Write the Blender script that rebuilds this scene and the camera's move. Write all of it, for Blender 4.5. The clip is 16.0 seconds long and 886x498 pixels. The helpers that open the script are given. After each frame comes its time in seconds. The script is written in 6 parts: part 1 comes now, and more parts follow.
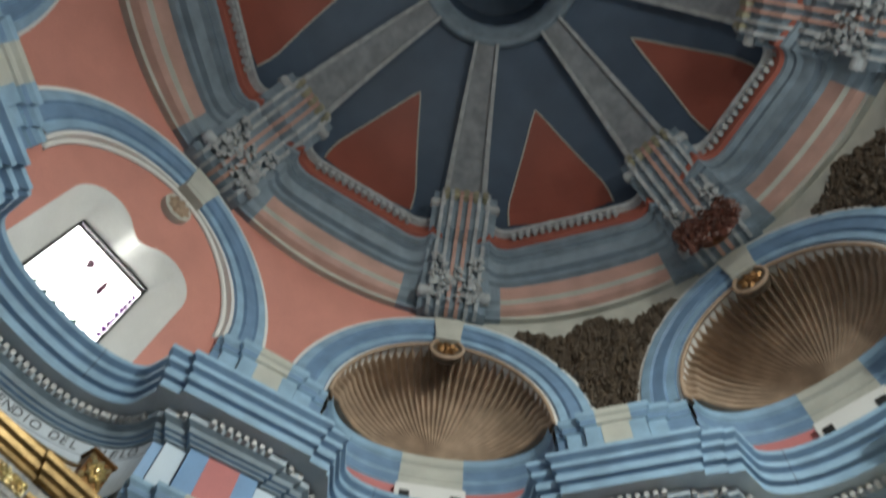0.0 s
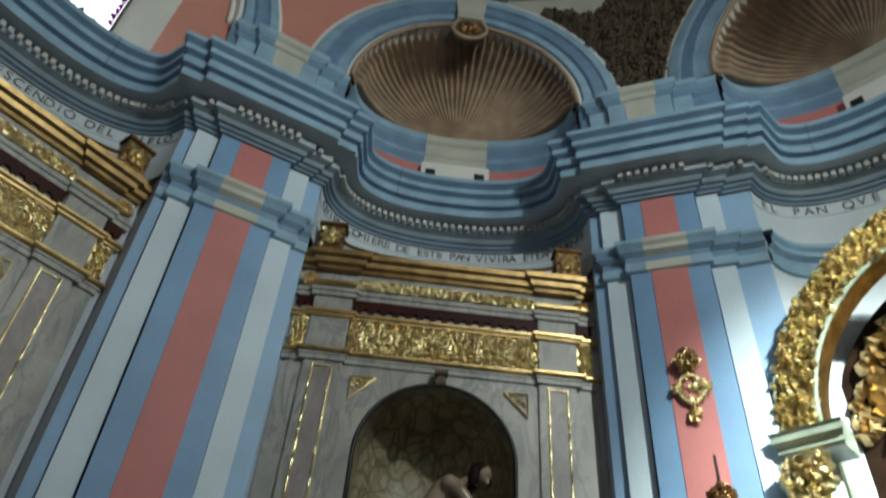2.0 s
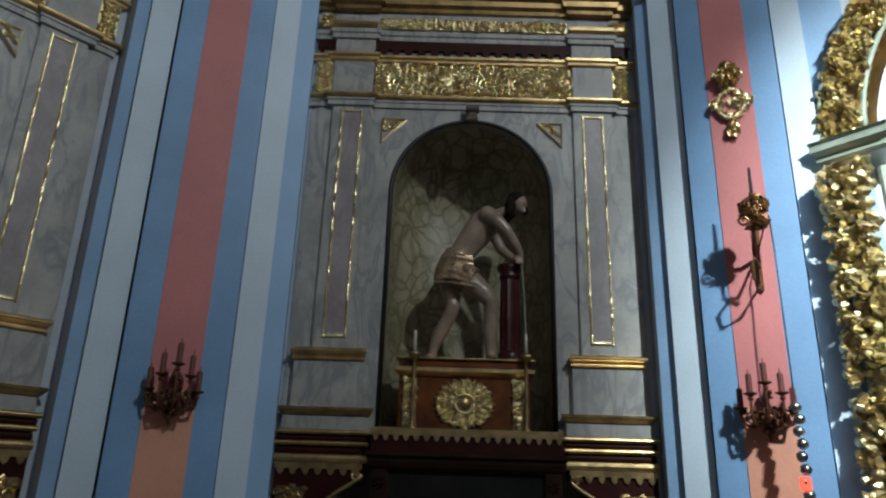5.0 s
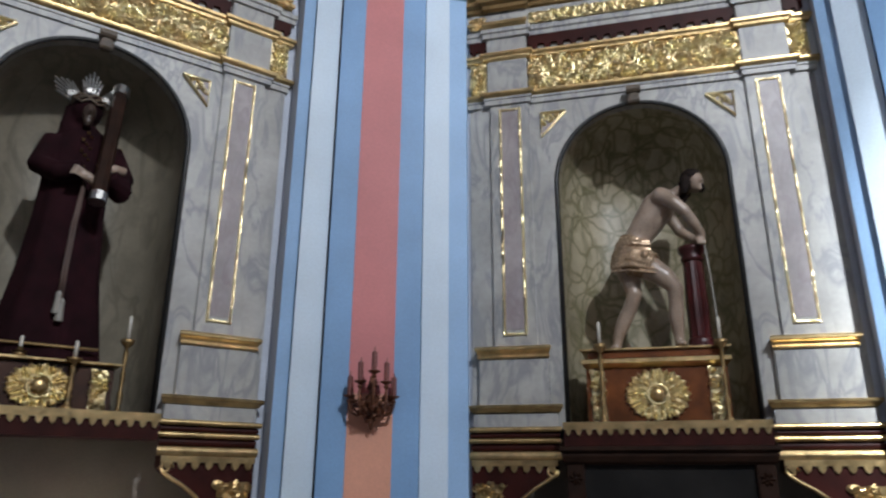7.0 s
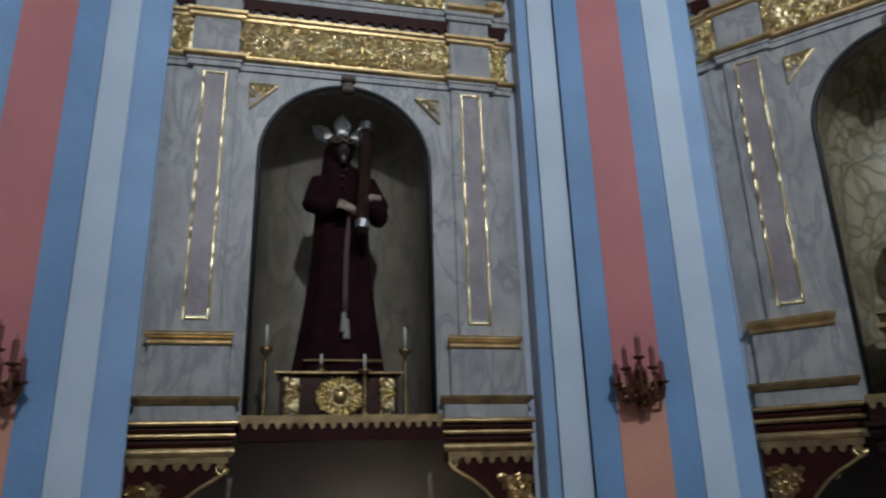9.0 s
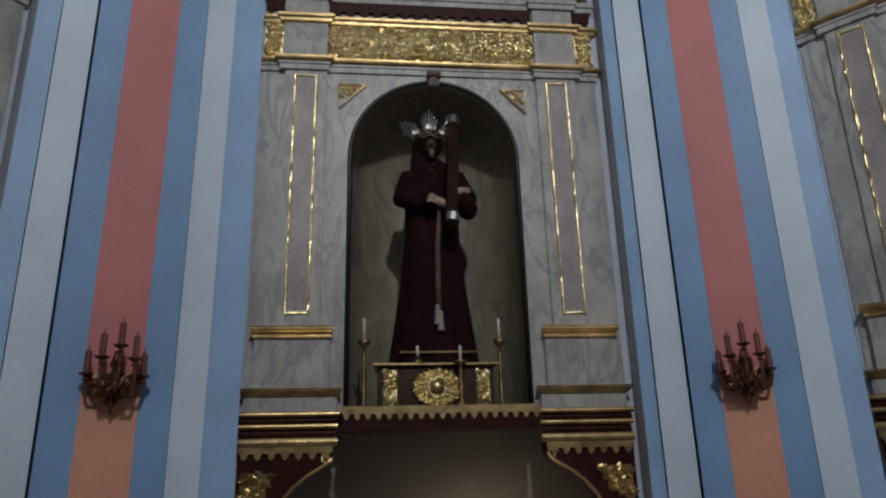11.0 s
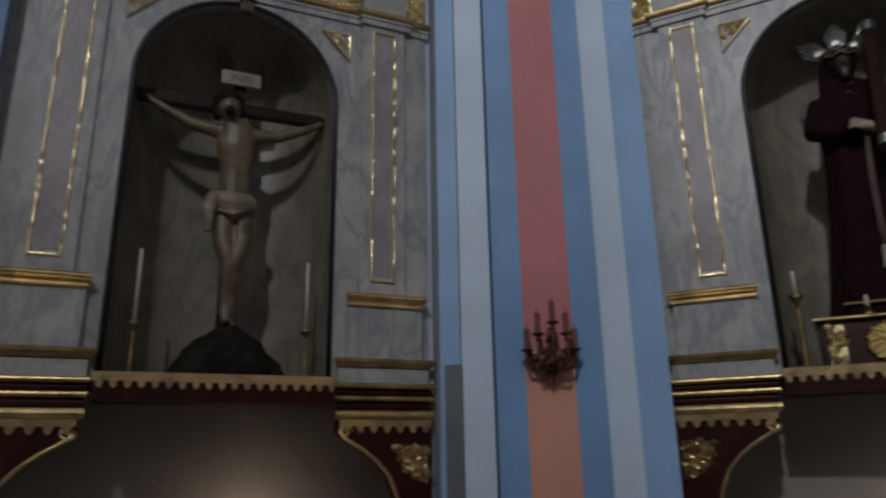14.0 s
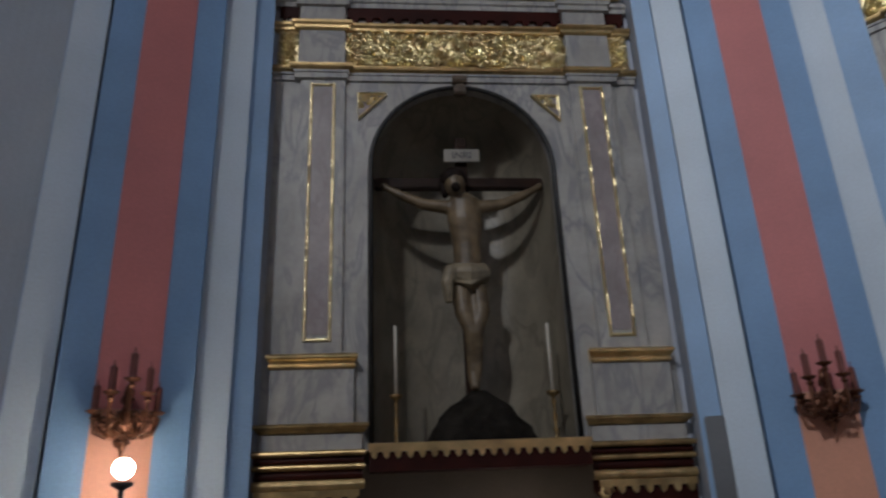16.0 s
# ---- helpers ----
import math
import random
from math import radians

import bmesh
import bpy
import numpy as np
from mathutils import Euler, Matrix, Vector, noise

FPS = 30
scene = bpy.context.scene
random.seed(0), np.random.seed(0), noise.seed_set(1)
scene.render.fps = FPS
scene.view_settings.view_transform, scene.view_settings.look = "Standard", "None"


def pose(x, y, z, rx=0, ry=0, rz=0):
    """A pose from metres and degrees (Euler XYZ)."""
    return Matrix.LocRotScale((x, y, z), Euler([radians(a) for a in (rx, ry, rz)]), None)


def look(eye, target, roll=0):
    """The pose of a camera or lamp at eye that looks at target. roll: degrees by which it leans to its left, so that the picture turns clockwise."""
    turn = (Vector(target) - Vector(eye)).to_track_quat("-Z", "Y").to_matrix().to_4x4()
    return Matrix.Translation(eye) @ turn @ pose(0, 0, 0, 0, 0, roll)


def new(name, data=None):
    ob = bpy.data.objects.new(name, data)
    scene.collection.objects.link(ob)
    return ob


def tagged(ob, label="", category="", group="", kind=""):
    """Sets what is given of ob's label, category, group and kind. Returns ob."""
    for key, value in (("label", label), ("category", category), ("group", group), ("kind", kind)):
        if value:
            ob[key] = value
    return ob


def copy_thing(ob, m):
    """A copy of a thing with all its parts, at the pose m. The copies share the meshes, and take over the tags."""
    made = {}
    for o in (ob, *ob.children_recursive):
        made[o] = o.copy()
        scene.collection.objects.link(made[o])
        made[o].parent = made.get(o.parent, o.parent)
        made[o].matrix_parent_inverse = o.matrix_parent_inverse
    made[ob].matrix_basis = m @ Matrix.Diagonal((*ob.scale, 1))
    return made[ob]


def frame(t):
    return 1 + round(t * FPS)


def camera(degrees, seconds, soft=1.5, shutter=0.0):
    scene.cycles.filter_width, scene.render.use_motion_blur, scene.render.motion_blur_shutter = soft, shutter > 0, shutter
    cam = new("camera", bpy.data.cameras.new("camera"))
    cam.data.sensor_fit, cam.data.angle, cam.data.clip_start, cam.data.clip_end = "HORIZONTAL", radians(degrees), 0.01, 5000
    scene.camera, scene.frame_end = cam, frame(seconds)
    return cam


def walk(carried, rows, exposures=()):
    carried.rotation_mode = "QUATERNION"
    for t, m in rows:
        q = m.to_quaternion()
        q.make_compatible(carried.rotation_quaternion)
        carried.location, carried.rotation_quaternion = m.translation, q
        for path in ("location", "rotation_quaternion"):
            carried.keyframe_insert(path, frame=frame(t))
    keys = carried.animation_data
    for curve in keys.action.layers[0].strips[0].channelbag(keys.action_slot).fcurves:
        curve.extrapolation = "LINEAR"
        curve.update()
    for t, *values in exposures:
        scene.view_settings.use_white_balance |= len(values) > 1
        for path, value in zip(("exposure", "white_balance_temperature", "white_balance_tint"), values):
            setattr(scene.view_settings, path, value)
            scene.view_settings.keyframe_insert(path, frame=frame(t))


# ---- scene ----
cam = camera(64.8, 16.0, soft=2.2, shutter=0.5)
# t, x, y, z, rx, ry, rz
ROWS = [
    (0, -0.149, 0.046, 1.600, 155.45, -2.90, -2.96),
    (0.5, -0.143, 0.064, 1.601, 147.74, -3.19, -2.19),
    (1, -0.135, 0.077, 1.592, 141.17, -3.92, -1.28),
    (1.5, -0.126, 0.084, 1.583, 135.48, -4.07, -1.05),
    (2, -0.115, 0.096, 1.589, 130.00, -3.72, -0.62),
    (2.5, -0.118, 0.116, 1.592, 123.71, -3.68, 0.08),
    (3, -0.108, 0.145, 1.583, 116.88, -3.52, 0.59),
    (3.2, -0.102, 0.152, 1.594, 113.79, -3.25, 1.30),
    (5.3, 0.017, 0.177, 1.564, 108.95, -0.93, 6.52),
    (5.5, 0.014, 0.173, 1.567, 108.92, -0.76, 8.44),
    (6, -0.014, 0.172, 1.567, 108.80, -0.58, 13.97),
    (6.5, -0.051, 0.171, 1.564, 108.66, -0.71, 16.80),
    (7, -0.052, 0.165, 1.561, 108.55, -0.35, 19.44),
    (7.5, -0.048, 0.169, 1.560, 108.59, 0.39, 24.93),
    (8, -0.045, 0.144, 1.576, 108.30, 0.91, 29.68),
    (8.5, -0.037, 0.125, 1.568, 108.10, 1.59, 35.34),
    (9, -0.060, 0.101, 1.566, 107.97, 1.59, 40.60),
    (9.5, -0.065, 0.076, 1.569, 107.77, 1.62, 45.08),
    (9.7, -0.065, 0.065, 1.569, 107.61, 1.40, 46.13),
    (11.8, -0.126, 0.029, 1.506, 108.24, 1.46, 49.38),
    (12, -0.128, 0.021, 1.500, 108.36, 1.25, 51.01),
    (12.5, -0.154, 0.004, 1.491, 108.41, 0.91, 56.13),
    (13, -0.177, -0.009, 1.499, 107.74, -0.05, 63.90),
    (13.5, -0.188, -0.019, 1.491, 106.80, 0.44, 72.01),
    (14, -0.185, -0.051, 1.501, 106.35, 0.96, 79.91),
    (14.5, -0.148, -0.103, 1.517, 107.61, 1.65, 85.82),
    (15, -0.128, -0.144, 1.541, 109.20, 1.46, 88.99),
    (15.5, -0.107, -0.185, 1.561, 110.34, 1.75, 92.37),
    (16, -0.104, -0.199, 1.573, 110.62, 2.20, 98.41),
]
# seconds, stops, kelvin, tint
EXPOSURES = [(0, 0.35, 7000, 3), (0.5, 0.4, 6900, 3), (1.0, 0.15, 6900, 1), (1.5, 0.05, 6900, 0), (2, -0.42, 6900, -2), (2.5, -1.0, 6800, -2), (3, -1.15, 6700, 1), (5.5, -0.45, 6300, 7), (6, 0.5, 6450, 12), (7, 0.5, 6300, 13), (8, 0.0, 6100, 10), (8.5, -0.58, 6000, 12), (9, -0.1, 6000, 11), (9.5, -0.25, 6100, 12), (12, -0.25, 6800, 12), (13.5, -0.45, 6700, 12), (14.5, -0.4, 6150, 16), (15.5, -0.3, 6300, 15), (16, -0.2, 6500, 15)]
walk(cam, [(t, pose(x, y, z, rx, ry, rz)) for t, x, y, z, rx, ry, rz in ROWS], EXPOSURES)

# ---- plan: a round chapel of eight bays about a centre ----
CX, CY = 0.2, 0.5
BAYS = {"M": -44.6, "A": 5.25, "B": 53.5, "C": 103.0, "D": 149.2, "E": 192.6, "F": 233.6, "G": 274.5}
ORDER = "MABCDEFG"
PIERS = []
for i, k in enumerate(ORDER):
    a, b = BAYS[k], BAYS[ORDER[(i + 1) % 8]]
    if b < a:
        b += 360
    shift = {"MA": 1.0, "AB": 0.3, "BC": 0.5, "CD": 1.25, "DE": -1.25}.get(k + ORDER[(i + 1) % 8], 0.0)
    PIERS.append((k + ORDER[(i + 1) % 8], (a + b) / 2 + shift, (b - a) / 2, shift))


def at_angle(deg):
    return pose(CX, CY, 0, 0, 0, deg)


# ---- light ----
world = bpy.data.worlds.new("world")
scene.world = world
world.use_nodes = True
sky = world.node_tree.nodes.new("ShaderNodeTexSky")
sky.sky_type, sky.sun_disc, sky.sun_elevation, sky.sun_rotation = "NISHITA", False, radians(40), radians(200)
world.node_tree.links.new(sky.outputs[0], world.node_tree.nodes["Background"].inputs[0])
world.node_tree.nodes["Background"].inputs[1].default_value = 0.1
sun = new("sun", bpy.data.lights.new("sun", "SUN"))
sun.data.energy, sun.data.angle, sun.data.color = 2.0, 0.01, (1, 0.95, 0.88)
sun.matrix_world = look((-3, -9, 14), (0, 0, 2))


def window_light(deg, power, color, r, z, drop, w=1.3, h=1.4, u=0.0):
    lamp = new("window_daylight", bpy.data.lights.new("window_daylight", "AREA"))
    lamp.data.shape, lamp.data.size, lamp.data.size_y = "RECTANGLE", w, h
    lamp.data.energy, lamp.data.color = power, color
    lamp.matrix_world = at_angle(deg) @ look((u, r, z), (0, 0, z - drop))
    return lamp


DAY = (0.95, 0.975, 1.0)
window_light(BAYS["B"], 22, DAY, 5.62, 8.22, 0.0)
for k, power, size, u in (("D", 10, 1.0, 0.0), ("E", 58, 0.6, 0.0), ("F", 72, 0.8, 0.0), ("G", 36, 0.6, 0.0)):
    window_light(BAYS[k], power, DAY, 5.0, 8.3, -0.6, size, size, u)
# unseen spot added in the opposite window, turned to main altar and neighbouring pier
added_altar_spot = new("added_altar_spot", bpy.data.lights.new("added_altar_spot", "SPOT"))
added_altar_spot.data.energy, added_altar_spot.data.color, added_altar_spot.data.shadow_soft_size = 16000, (0.90, 0.97, 1.0), 0.12
added_altar_spot.data.spot_size, added_altar_spot.data.spot_blend = radians(34), 1.0
aim = at_angle(BAYS["M"]) @ Vector((-0.1, 4.9, 3.9))
added_altar_spot.matrix_world = look(at_angle(BAYS["F"]) @ Vector((-0.5, 4.75, 8.3)), aim)
# unseen spot added in the same window as key for the three side altars
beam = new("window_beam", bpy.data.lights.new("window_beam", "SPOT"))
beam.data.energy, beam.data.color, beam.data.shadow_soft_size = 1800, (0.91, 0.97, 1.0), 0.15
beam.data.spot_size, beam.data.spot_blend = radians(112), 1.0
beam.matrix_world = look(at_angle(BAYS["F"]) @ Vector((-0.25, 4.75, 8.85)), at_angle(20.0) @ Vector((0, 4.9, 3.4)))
# small lamps on the altar tables, under the shelves
for k in "BC":
    lamp = new("table_lamp_light", bpy.data.lights.new("table_lamp_light", "POINT"))
    lamp.data.energy, lamp.data.color, lamp.data.shadow_soft_size = 4.0, (1.0, 0.86, 0.7), 0.04
    lamp.matrix_world = at_angle(BAYS[k]) @ pose(0.3, 5.35, 1.0)


# ---- materials ----
def material(name, color, rough=0.6, metal=0.0, vary=0.12, scale=3.0, fine=60.0, bump=0.15, bump_dist=0.004, second=None, mix_scale=2.5, spec=0.5, coat=0.0):
    m = bpy.data.materials.new(name)
    m.use_nodes = True
    nt = m.node_tree
    b = nt.nodes["Principled BSDF"]
    b.inputs["Roughness"].default_value, b.inputs["Metallic"].default_value = rough, metal
    b.inputs["Specular IOR Level"].default_value = spec
    b.inputs["Coat Weight"].default_value = coat
    tc = nt.nodes.new("ShaderNodeTexCoord")
    n1, n2 = nt.nodes.new("ShaderNodeTexNoise"), nt.nodes.new("ShaderNodeTexNoise")
    n1.inputs["Scale"].default_value, n1.inputs["Detail"].default_value = scale, 6
    n2.inputs["Scale"].default_value, n2.inputs["Detail"].default_value = fine, 4
    for n in (n1, n2):
        nt.links.new(tc.outputs["Object"], n.inputs["Vector"])
    ramp = nt.nodes.new("ShaderNodeValToRGB")
    lo = [c * (1 - vary) for c in color] + [1]
    hi = [min(1, c * (1 + vary)) for c in color] + [1]
    if second:
        hi = [*second, 1]
    ramp.color_ramp.elements[0].color, ramp.color_ramp.elements[1].color = lo, hi
    ramp.color_ramp.elements[0].position, ramp.color_ramp.elements[1].position = 0.35, 0.68
    nt.links.new(n1.outputs["Fac"], ramp.inputs["Fac"])
    mixn = nt.nodes.new("ShaderNodeMix")
    mixn.data_type, mixn.blend_type = "RGBA", "MULTIPLY"
    mixn.inputs["Factor"].default_value = 0.25
    nt.links.new(ramp.outputs["Color"], mixn.inputs["A"])
    nt.links.new(n2.outputs["Fac"], mixn.inputs["B"])
    nt.links.new(mixn.outputs["Result"], b.inputs["Base Color"])
    rr = nt.nodes.new("ShaderNodeMapRange")
    rr.inputs["To Min"].default_value, rr.inputs["To Max"].default_value = max(0.03, rough - 0.1), min(1, rough + 0.1)
    nt.links.new(n2.outputs["Fac"], rr.inputs["Value"])
    nt.links.new(rr.outputs["Result"], b.inputs["Roughness"])
    bp = nt.nodes.new("ShaderNodeBump")
    bp.inputs["Strength"].default_value, bp.inputs["Distance"].default_value = bump, bump_dist
    nt.links.new(n2.outputs["Fac"], bp.inputs["Height"])
    nt.links.new(bp.outputs["Normal"], b.inputs["Normal"])
    return m


def marble(name, base, vein, scale=3.0, amount=0.5):
    """Painted marble: a pale ground with thin, crooked, darker veins."""
    m = material(name, base, rough=0.42, vary=0.16, scale=3.2, fine=25, bump=0.05)
    nt = m.node_tree
    b = nt.nodes["Principled BSDF"]
    src = b.inputs["Base Color"].links[0].from_socket
    tc = [n for n in nt.nodes if n.type == "TEX_COORD"][0]
    warp = nt.nodes.new("ShaderNodeTexNoise")
    warp.inputs["Scale"].default_value, warp.inputs["Detail"].default_value = scale, 5
    nt.links.new(tc.outputs["Object"], warp.inputs["Vector"])
    vein_n = nt.nodes.new("ShaderNodeTexNoise")
    vein_n.inputs["Scale"].default_value, vein_n.inputs["Detail"].default_value, vein_n.inputs["Distortion"].default_value = scale * 0.9, 6, 0.9
    slant = nt.nodes.new("ShaderNodeMapping")
    slant.inputs["Rotation"].default_value, slant.inputs["Scale"].default_value = (0.5, 0.7, 0.4), (1.7, 1.0, 0.6)
    nt.links.new(tc.outputs["Object"], slant.inputs["Vector"])
    nt.links.new(slant.outputs["Vector"], vein_n.inputs["Vector"])
    sub = nt.nodes.new("ShaderNodeMath")
    sub.operation = "SUBTRACT"
    sub.inputs[1].default_value = 0.5
    nt.links.new(vein_n.outputs["Fac"], sub.inputs[0])
    ab = nt.nodes.new("ShaderNodeMath")
    ab.operation = "ABSOLUTE"
    nt.links.new(sub.outputs[0], ab.inputs[0])
    mr = nt.nodes.new("ShaderNodeMapRange")
    mr.inputs["From Min"].default_value, mr.inputs["From Max"].default_value = 0.0, 0.06
    mr.inputs["To Min"].default_value, mr.inputs["To Max"].default_value = 1.0, 0.0
    nt.links.new(ab.outputs[0], mr.inputs["Value"])
    mul = nt.nodes.new("ShaderNodeMath")
    mul.operation = "MULTIPLY"
    nt.links.new(mr.outputs["Result"], mul.inputs[0])
    nt.links.new(warp.outputs["Fac"], mul.inputs[1])
    am = nt.nodes.new("ShaderNodeMath")
    am.operation = "MULTIPLY"
    am.inputs[1].default_value = amount * 2
    am.use_clamp = True
    nt.links.new(mul.outputs[0], am.inputs[0])
    mx = nt.nodes.new("ShaderNodeMix")
    mx.data_type = "RGBA"
    nt.links.new(am.outputs[0], mx.inputs["Factor"])
    nt.links.new(src, mx.inputs["A"])
    mx.inputs["B"].default_value = (*vein, 1)
    nt.links.new(mx.outputs["Result"], b.inputs["Base Color"])
    return m


def lamp_material(name, color, strength):
    m = bpy.data.materials.new(name)
    m.use_nodes = True
    b = m.node_tree.nodes["Principled BSDF"]
    b.inputs["Base Color"].default_value = (*color, 1)
    b.inputs["Emission Color"].default_value = (*color, 1)
    b.inputs["Emission Strength"].default_value = strength
    return m


def glass_material(name, color, rough=0.05):
    m = bpy.data.materials.new(name)
    m.use_nodes = True
    b = m.node_tree.nodes["Principled BSDF"]
    b.inputs["Base Color"].default_value = (*color, 1)
    b.inputs["Transmission Weight"].default_value, b.inputs["Roughness"].default_value = 1.0, rough
    return m


BLUE = material("blue_paint", (0.19, 0.345, 0.57), 0.55, vary=0.09, scale=1.6)
PALE = material("pale_blue_paint", (0.60, 0.71, 0.81), 0.55, vary=0.06, scale=1.6)
LIGHT_BLUE = material("light_blue_paint", (0.30, 0.47, 0.70), 0.55, vary=0.08, scale=1.6)
ENT_BLUE = material("cornice_blue_paint", (0.27, 0.42, 0.56), 0.55, vary=0.14, scale=4)
ENT_DEEP = material("moulding_blue_paint", (0.155, 0.26, 0.40), 0.55, vary=0.14, scale=4)
PINK = material("pink_paint", (0.56, 0.19, 0.185), 0.6, vary=0.09, scale=1.6)
SALMON = material("salmon_paint", (0.64, 0.30, 0.20), 0.6, vary=0.09, scale=1.6)
ROSE = material("rose_paint", (0.60, 0.25, 0.20), 0.6, vary=0.08, scale=1.5)
BEIGE = material("beige_pink_paint", (0.50, 0.30, 0.25), 0.6, vary=0.12, scale=3)
CREAM = material("cream_paint", (0.52, 0.52, 0.46), 0.6, vary=0.1, scale=3)
WHITE = material("white_paint", (0.78, 0.77, 0.74), 0.6, vary=0.05, scale=2)
WALL_WHITE = material("bluish_white_wall_paint", (0.60, 0.66, 0.72), 0.6, vary=0.05, scale=1.2)
GREY_BLUE = material("grey_blue_paint", (0.20, 0.26, 0.31), 0.6, vary=0.18, scale=4)
GREY_DEEP = material("deep_grey_blue_paint", (0.13, 0.175, 0.22), 0.6, vary=0.18, scale=4)
DOME_BLUE = material("dome_blue_paint", (0.068, 0.104, 0.155), 0.6, vary=0.14, scale=1.2)
DOME_PINK = material("dome_red_paint", (0.33, 0.088, 0.06), 0.6, vary=0.1, scale=1.2)
STUCCO = material("grey_stucco", (0.42, 0.44, 0.45), 0.7, vary=0.2, scale=7, fine=30, bump=0.4, bump_dist=0.01)
RIB_CREAM = material("dull_yellow_stucco", (0.34, 0.32, 0.22), 0.7, vary=0.2, scale=5)
ARMS_RED = material("dark_red_brown_carving", (0.11, 0.035, 0.022), 0.45, vary=0.4, scale=9)
RIB_GREY = material("grey_rib_panel", (0.26, 0.28, 0.30), 0.7, vary=0.2, scale=5)
TAUPE = material("blue_grey_soffit_paint", (0.44, 0.51, 0.57), 0.7, vary=0.12, scale=3)
DENTIL = material("grey_white_paint", (0.5, 0.5, 0.5), 0.6, vary=0.1, scale=3)
GOLD = material("burnished_gilding", (0.95, 0.74, 0.42), 0.32, 1.0, vary=0.2, scale=9, fine=55, bump=0.9, bump_dist=0.006)
GOLD_OLD = material("dull_old_gilding", (0.56, 0.40, 0.19), 0.36, 1.0, vary=0.3, scale=8, fine=38, bump=0.5)
GOLD_TRIM = material("gilded_moulding", (0.78, 0.56, 0.27), 0.32, 1.0, vary=0.28, scale=6, fine=30, bump=0.5)
GOLD_BROWN = material("brown_bronzed_gilding", (0.30, 0.20, 0.09), 0.42, 0.9, vary=0.3, scale=6, fine=40, bump=0.3)
BRONZE = material("brown_gilded_wood", (0.22, 0.11, 0.04), 0.4, 0.7, vary=0.3, scale=9)
MARBLE = marble("painted_grey_marble", (0.40, 0.39, 0.365), (0.19, 0.195, 0.21), 3.0, 0.7)
MARBLE_PINK = marble("painted_mauve_marble", (0.335, 0.295, 0.295), (0.21, 0.165, 0.18), 4.0, 0.5)
# darker and browner than the front marble, putting niche shade into the base
NICHE_MARBLE = marble("painted_marble_browned_for_shade", (0.25, 0.22, 0.165), (0.11, 0.095, 0.07), 2.6, 0.5)
PLAQUE = material("dusty_plaque", (0.30, 0.28, 0.24), 0.6, vary=0.15)
PALE_GROUND = marble("painted_pale_rock", (0.41, 0.355, 0.245), (0.13, 0.12, 0.06), 3.0, 0.6)
nt = PALE_GROUND.node_tree
warp, cells, joint, net, amount = (nt.nodes.new(q) for q in ("ShaderNodeTexNoise", "ShaderNodeTexVoronoi", "ShaderNodeMapRange", "ShaderNodeMix", "ShaderNodeVectorMath"))
coord = [q for q in nt.nodes if q.type == "TEX_COORD"][0]
warp.inputs["Scale"].default_value = 3.0
amount.operation = "MULTIPLY_ADD"
amount.inputs[1].default_value = (0.35, 0.35, 0.35)
nt.links.new(coord.outputs["Object"], warp.inputs["Vector"])
nt.links.new(warp.outputs["Color"], amount.inputs[0])
nt.links.new(coord.outputs["Object"], amount.inputs[2])
cells.feature = "DISTANCE_TO_EDGE"
cells.inputs["Scale"].default_value = 5.0
nt.links.new(amount.outputs[0], cells.inputs["Vector"])
joint.inputs["From Min"].default_value, joint.inputs["From Max"].default_value = 0.02, 0.12
joint.inputs["To Min"].default_value, joint.inputs["To Max"].default_value = 0.75, 0.0
nt.links.new(cells.outputs["Distance"], joint.inputs["Value"])
net.data_type = "RGBA"
shade = nt.nodes["Principled BSDF"]
nt.links.new(shade.inputs["Base Color"].links[0].from_socket, net.inputs["A"])
net.inputs["B"].default_value = (0.13, 0.12, 0.055, 1)
nt.links.new(joint.outputs["Result"], net.inputs["Factor"])
nt.links.new(net.outputs["Result"], shade.inputs["Base Color"])
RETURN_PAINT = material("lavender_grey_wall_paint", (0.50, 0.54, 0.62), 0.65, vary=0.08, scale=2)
RED_DARK = material("dark_red_lacquer", (0.035, 0.006, 0.004), 0.5, vary=0.3, scale=5, spec=0.15)
RED_WOOD = material("red_mahogany_lacquer", (0.135, 0.042, 0.011), 0.33, vary=0.4, scale=6, spec=0.3)
COLUMN_RED = material("dark_red_column_paint", (0.055, 0.010, 0.010), 0.35, vary=0.35, scale=6, spec=0.35)
BROWN_WOOD = material("dark_brown_lacquer", (0.045, 0.018, 0.009), 0.35, vary=0.35, scale=6, spec=0.35)
CORD = material("faded_cord", (0.12, 0.075, 0.06), 0.6, vary=0.2)
GILT_CLOTH = material("gilded_brown_cloth", (0.42, 0.29, 0.18), 0.26, 0.45, vary=0.25, scale=8)
SCONCE_BRONZE = material("red_brown_bronze", (0.15, 0.058, 0.03), 0.42, 0.6, vary=0.35, scale=12)
DARK_GLASS = material("dusty_dark_glass", (0.018, 0.017, 0.016), 0.35, vary=0.3, spec=0.15)
DARK_WOOD = material("dark_stained_wood", (0.028, 0.013, 0.008), 0.45, vary=0.35, scale=6, spec=0.15)
SHELL = material("tan_shell_stucco", (0.40, 0.285, 0.20), 0.7, vary=0.2, scale=5)
CARVED = material("dark_carved_wood", (0.10, 0.07, 0.045), 0.6, vary=0.35, scale=9)
FLESH = material("painted_carved_wood", (0.33, 0.245, 0.185), 0.3, vary=0.2, scale=7, bump=0.03)
PALE_FLESH = material("pale_painted_carved_wood", (0.16, 0.115, 0.065), 0.46, vary=0.4, scale=8)
VELVET = material("dark_maroon_velvet", (0.017, 0.0035, 0.0055), 0.9, vary=0.35, scale=6, spec=0.15)
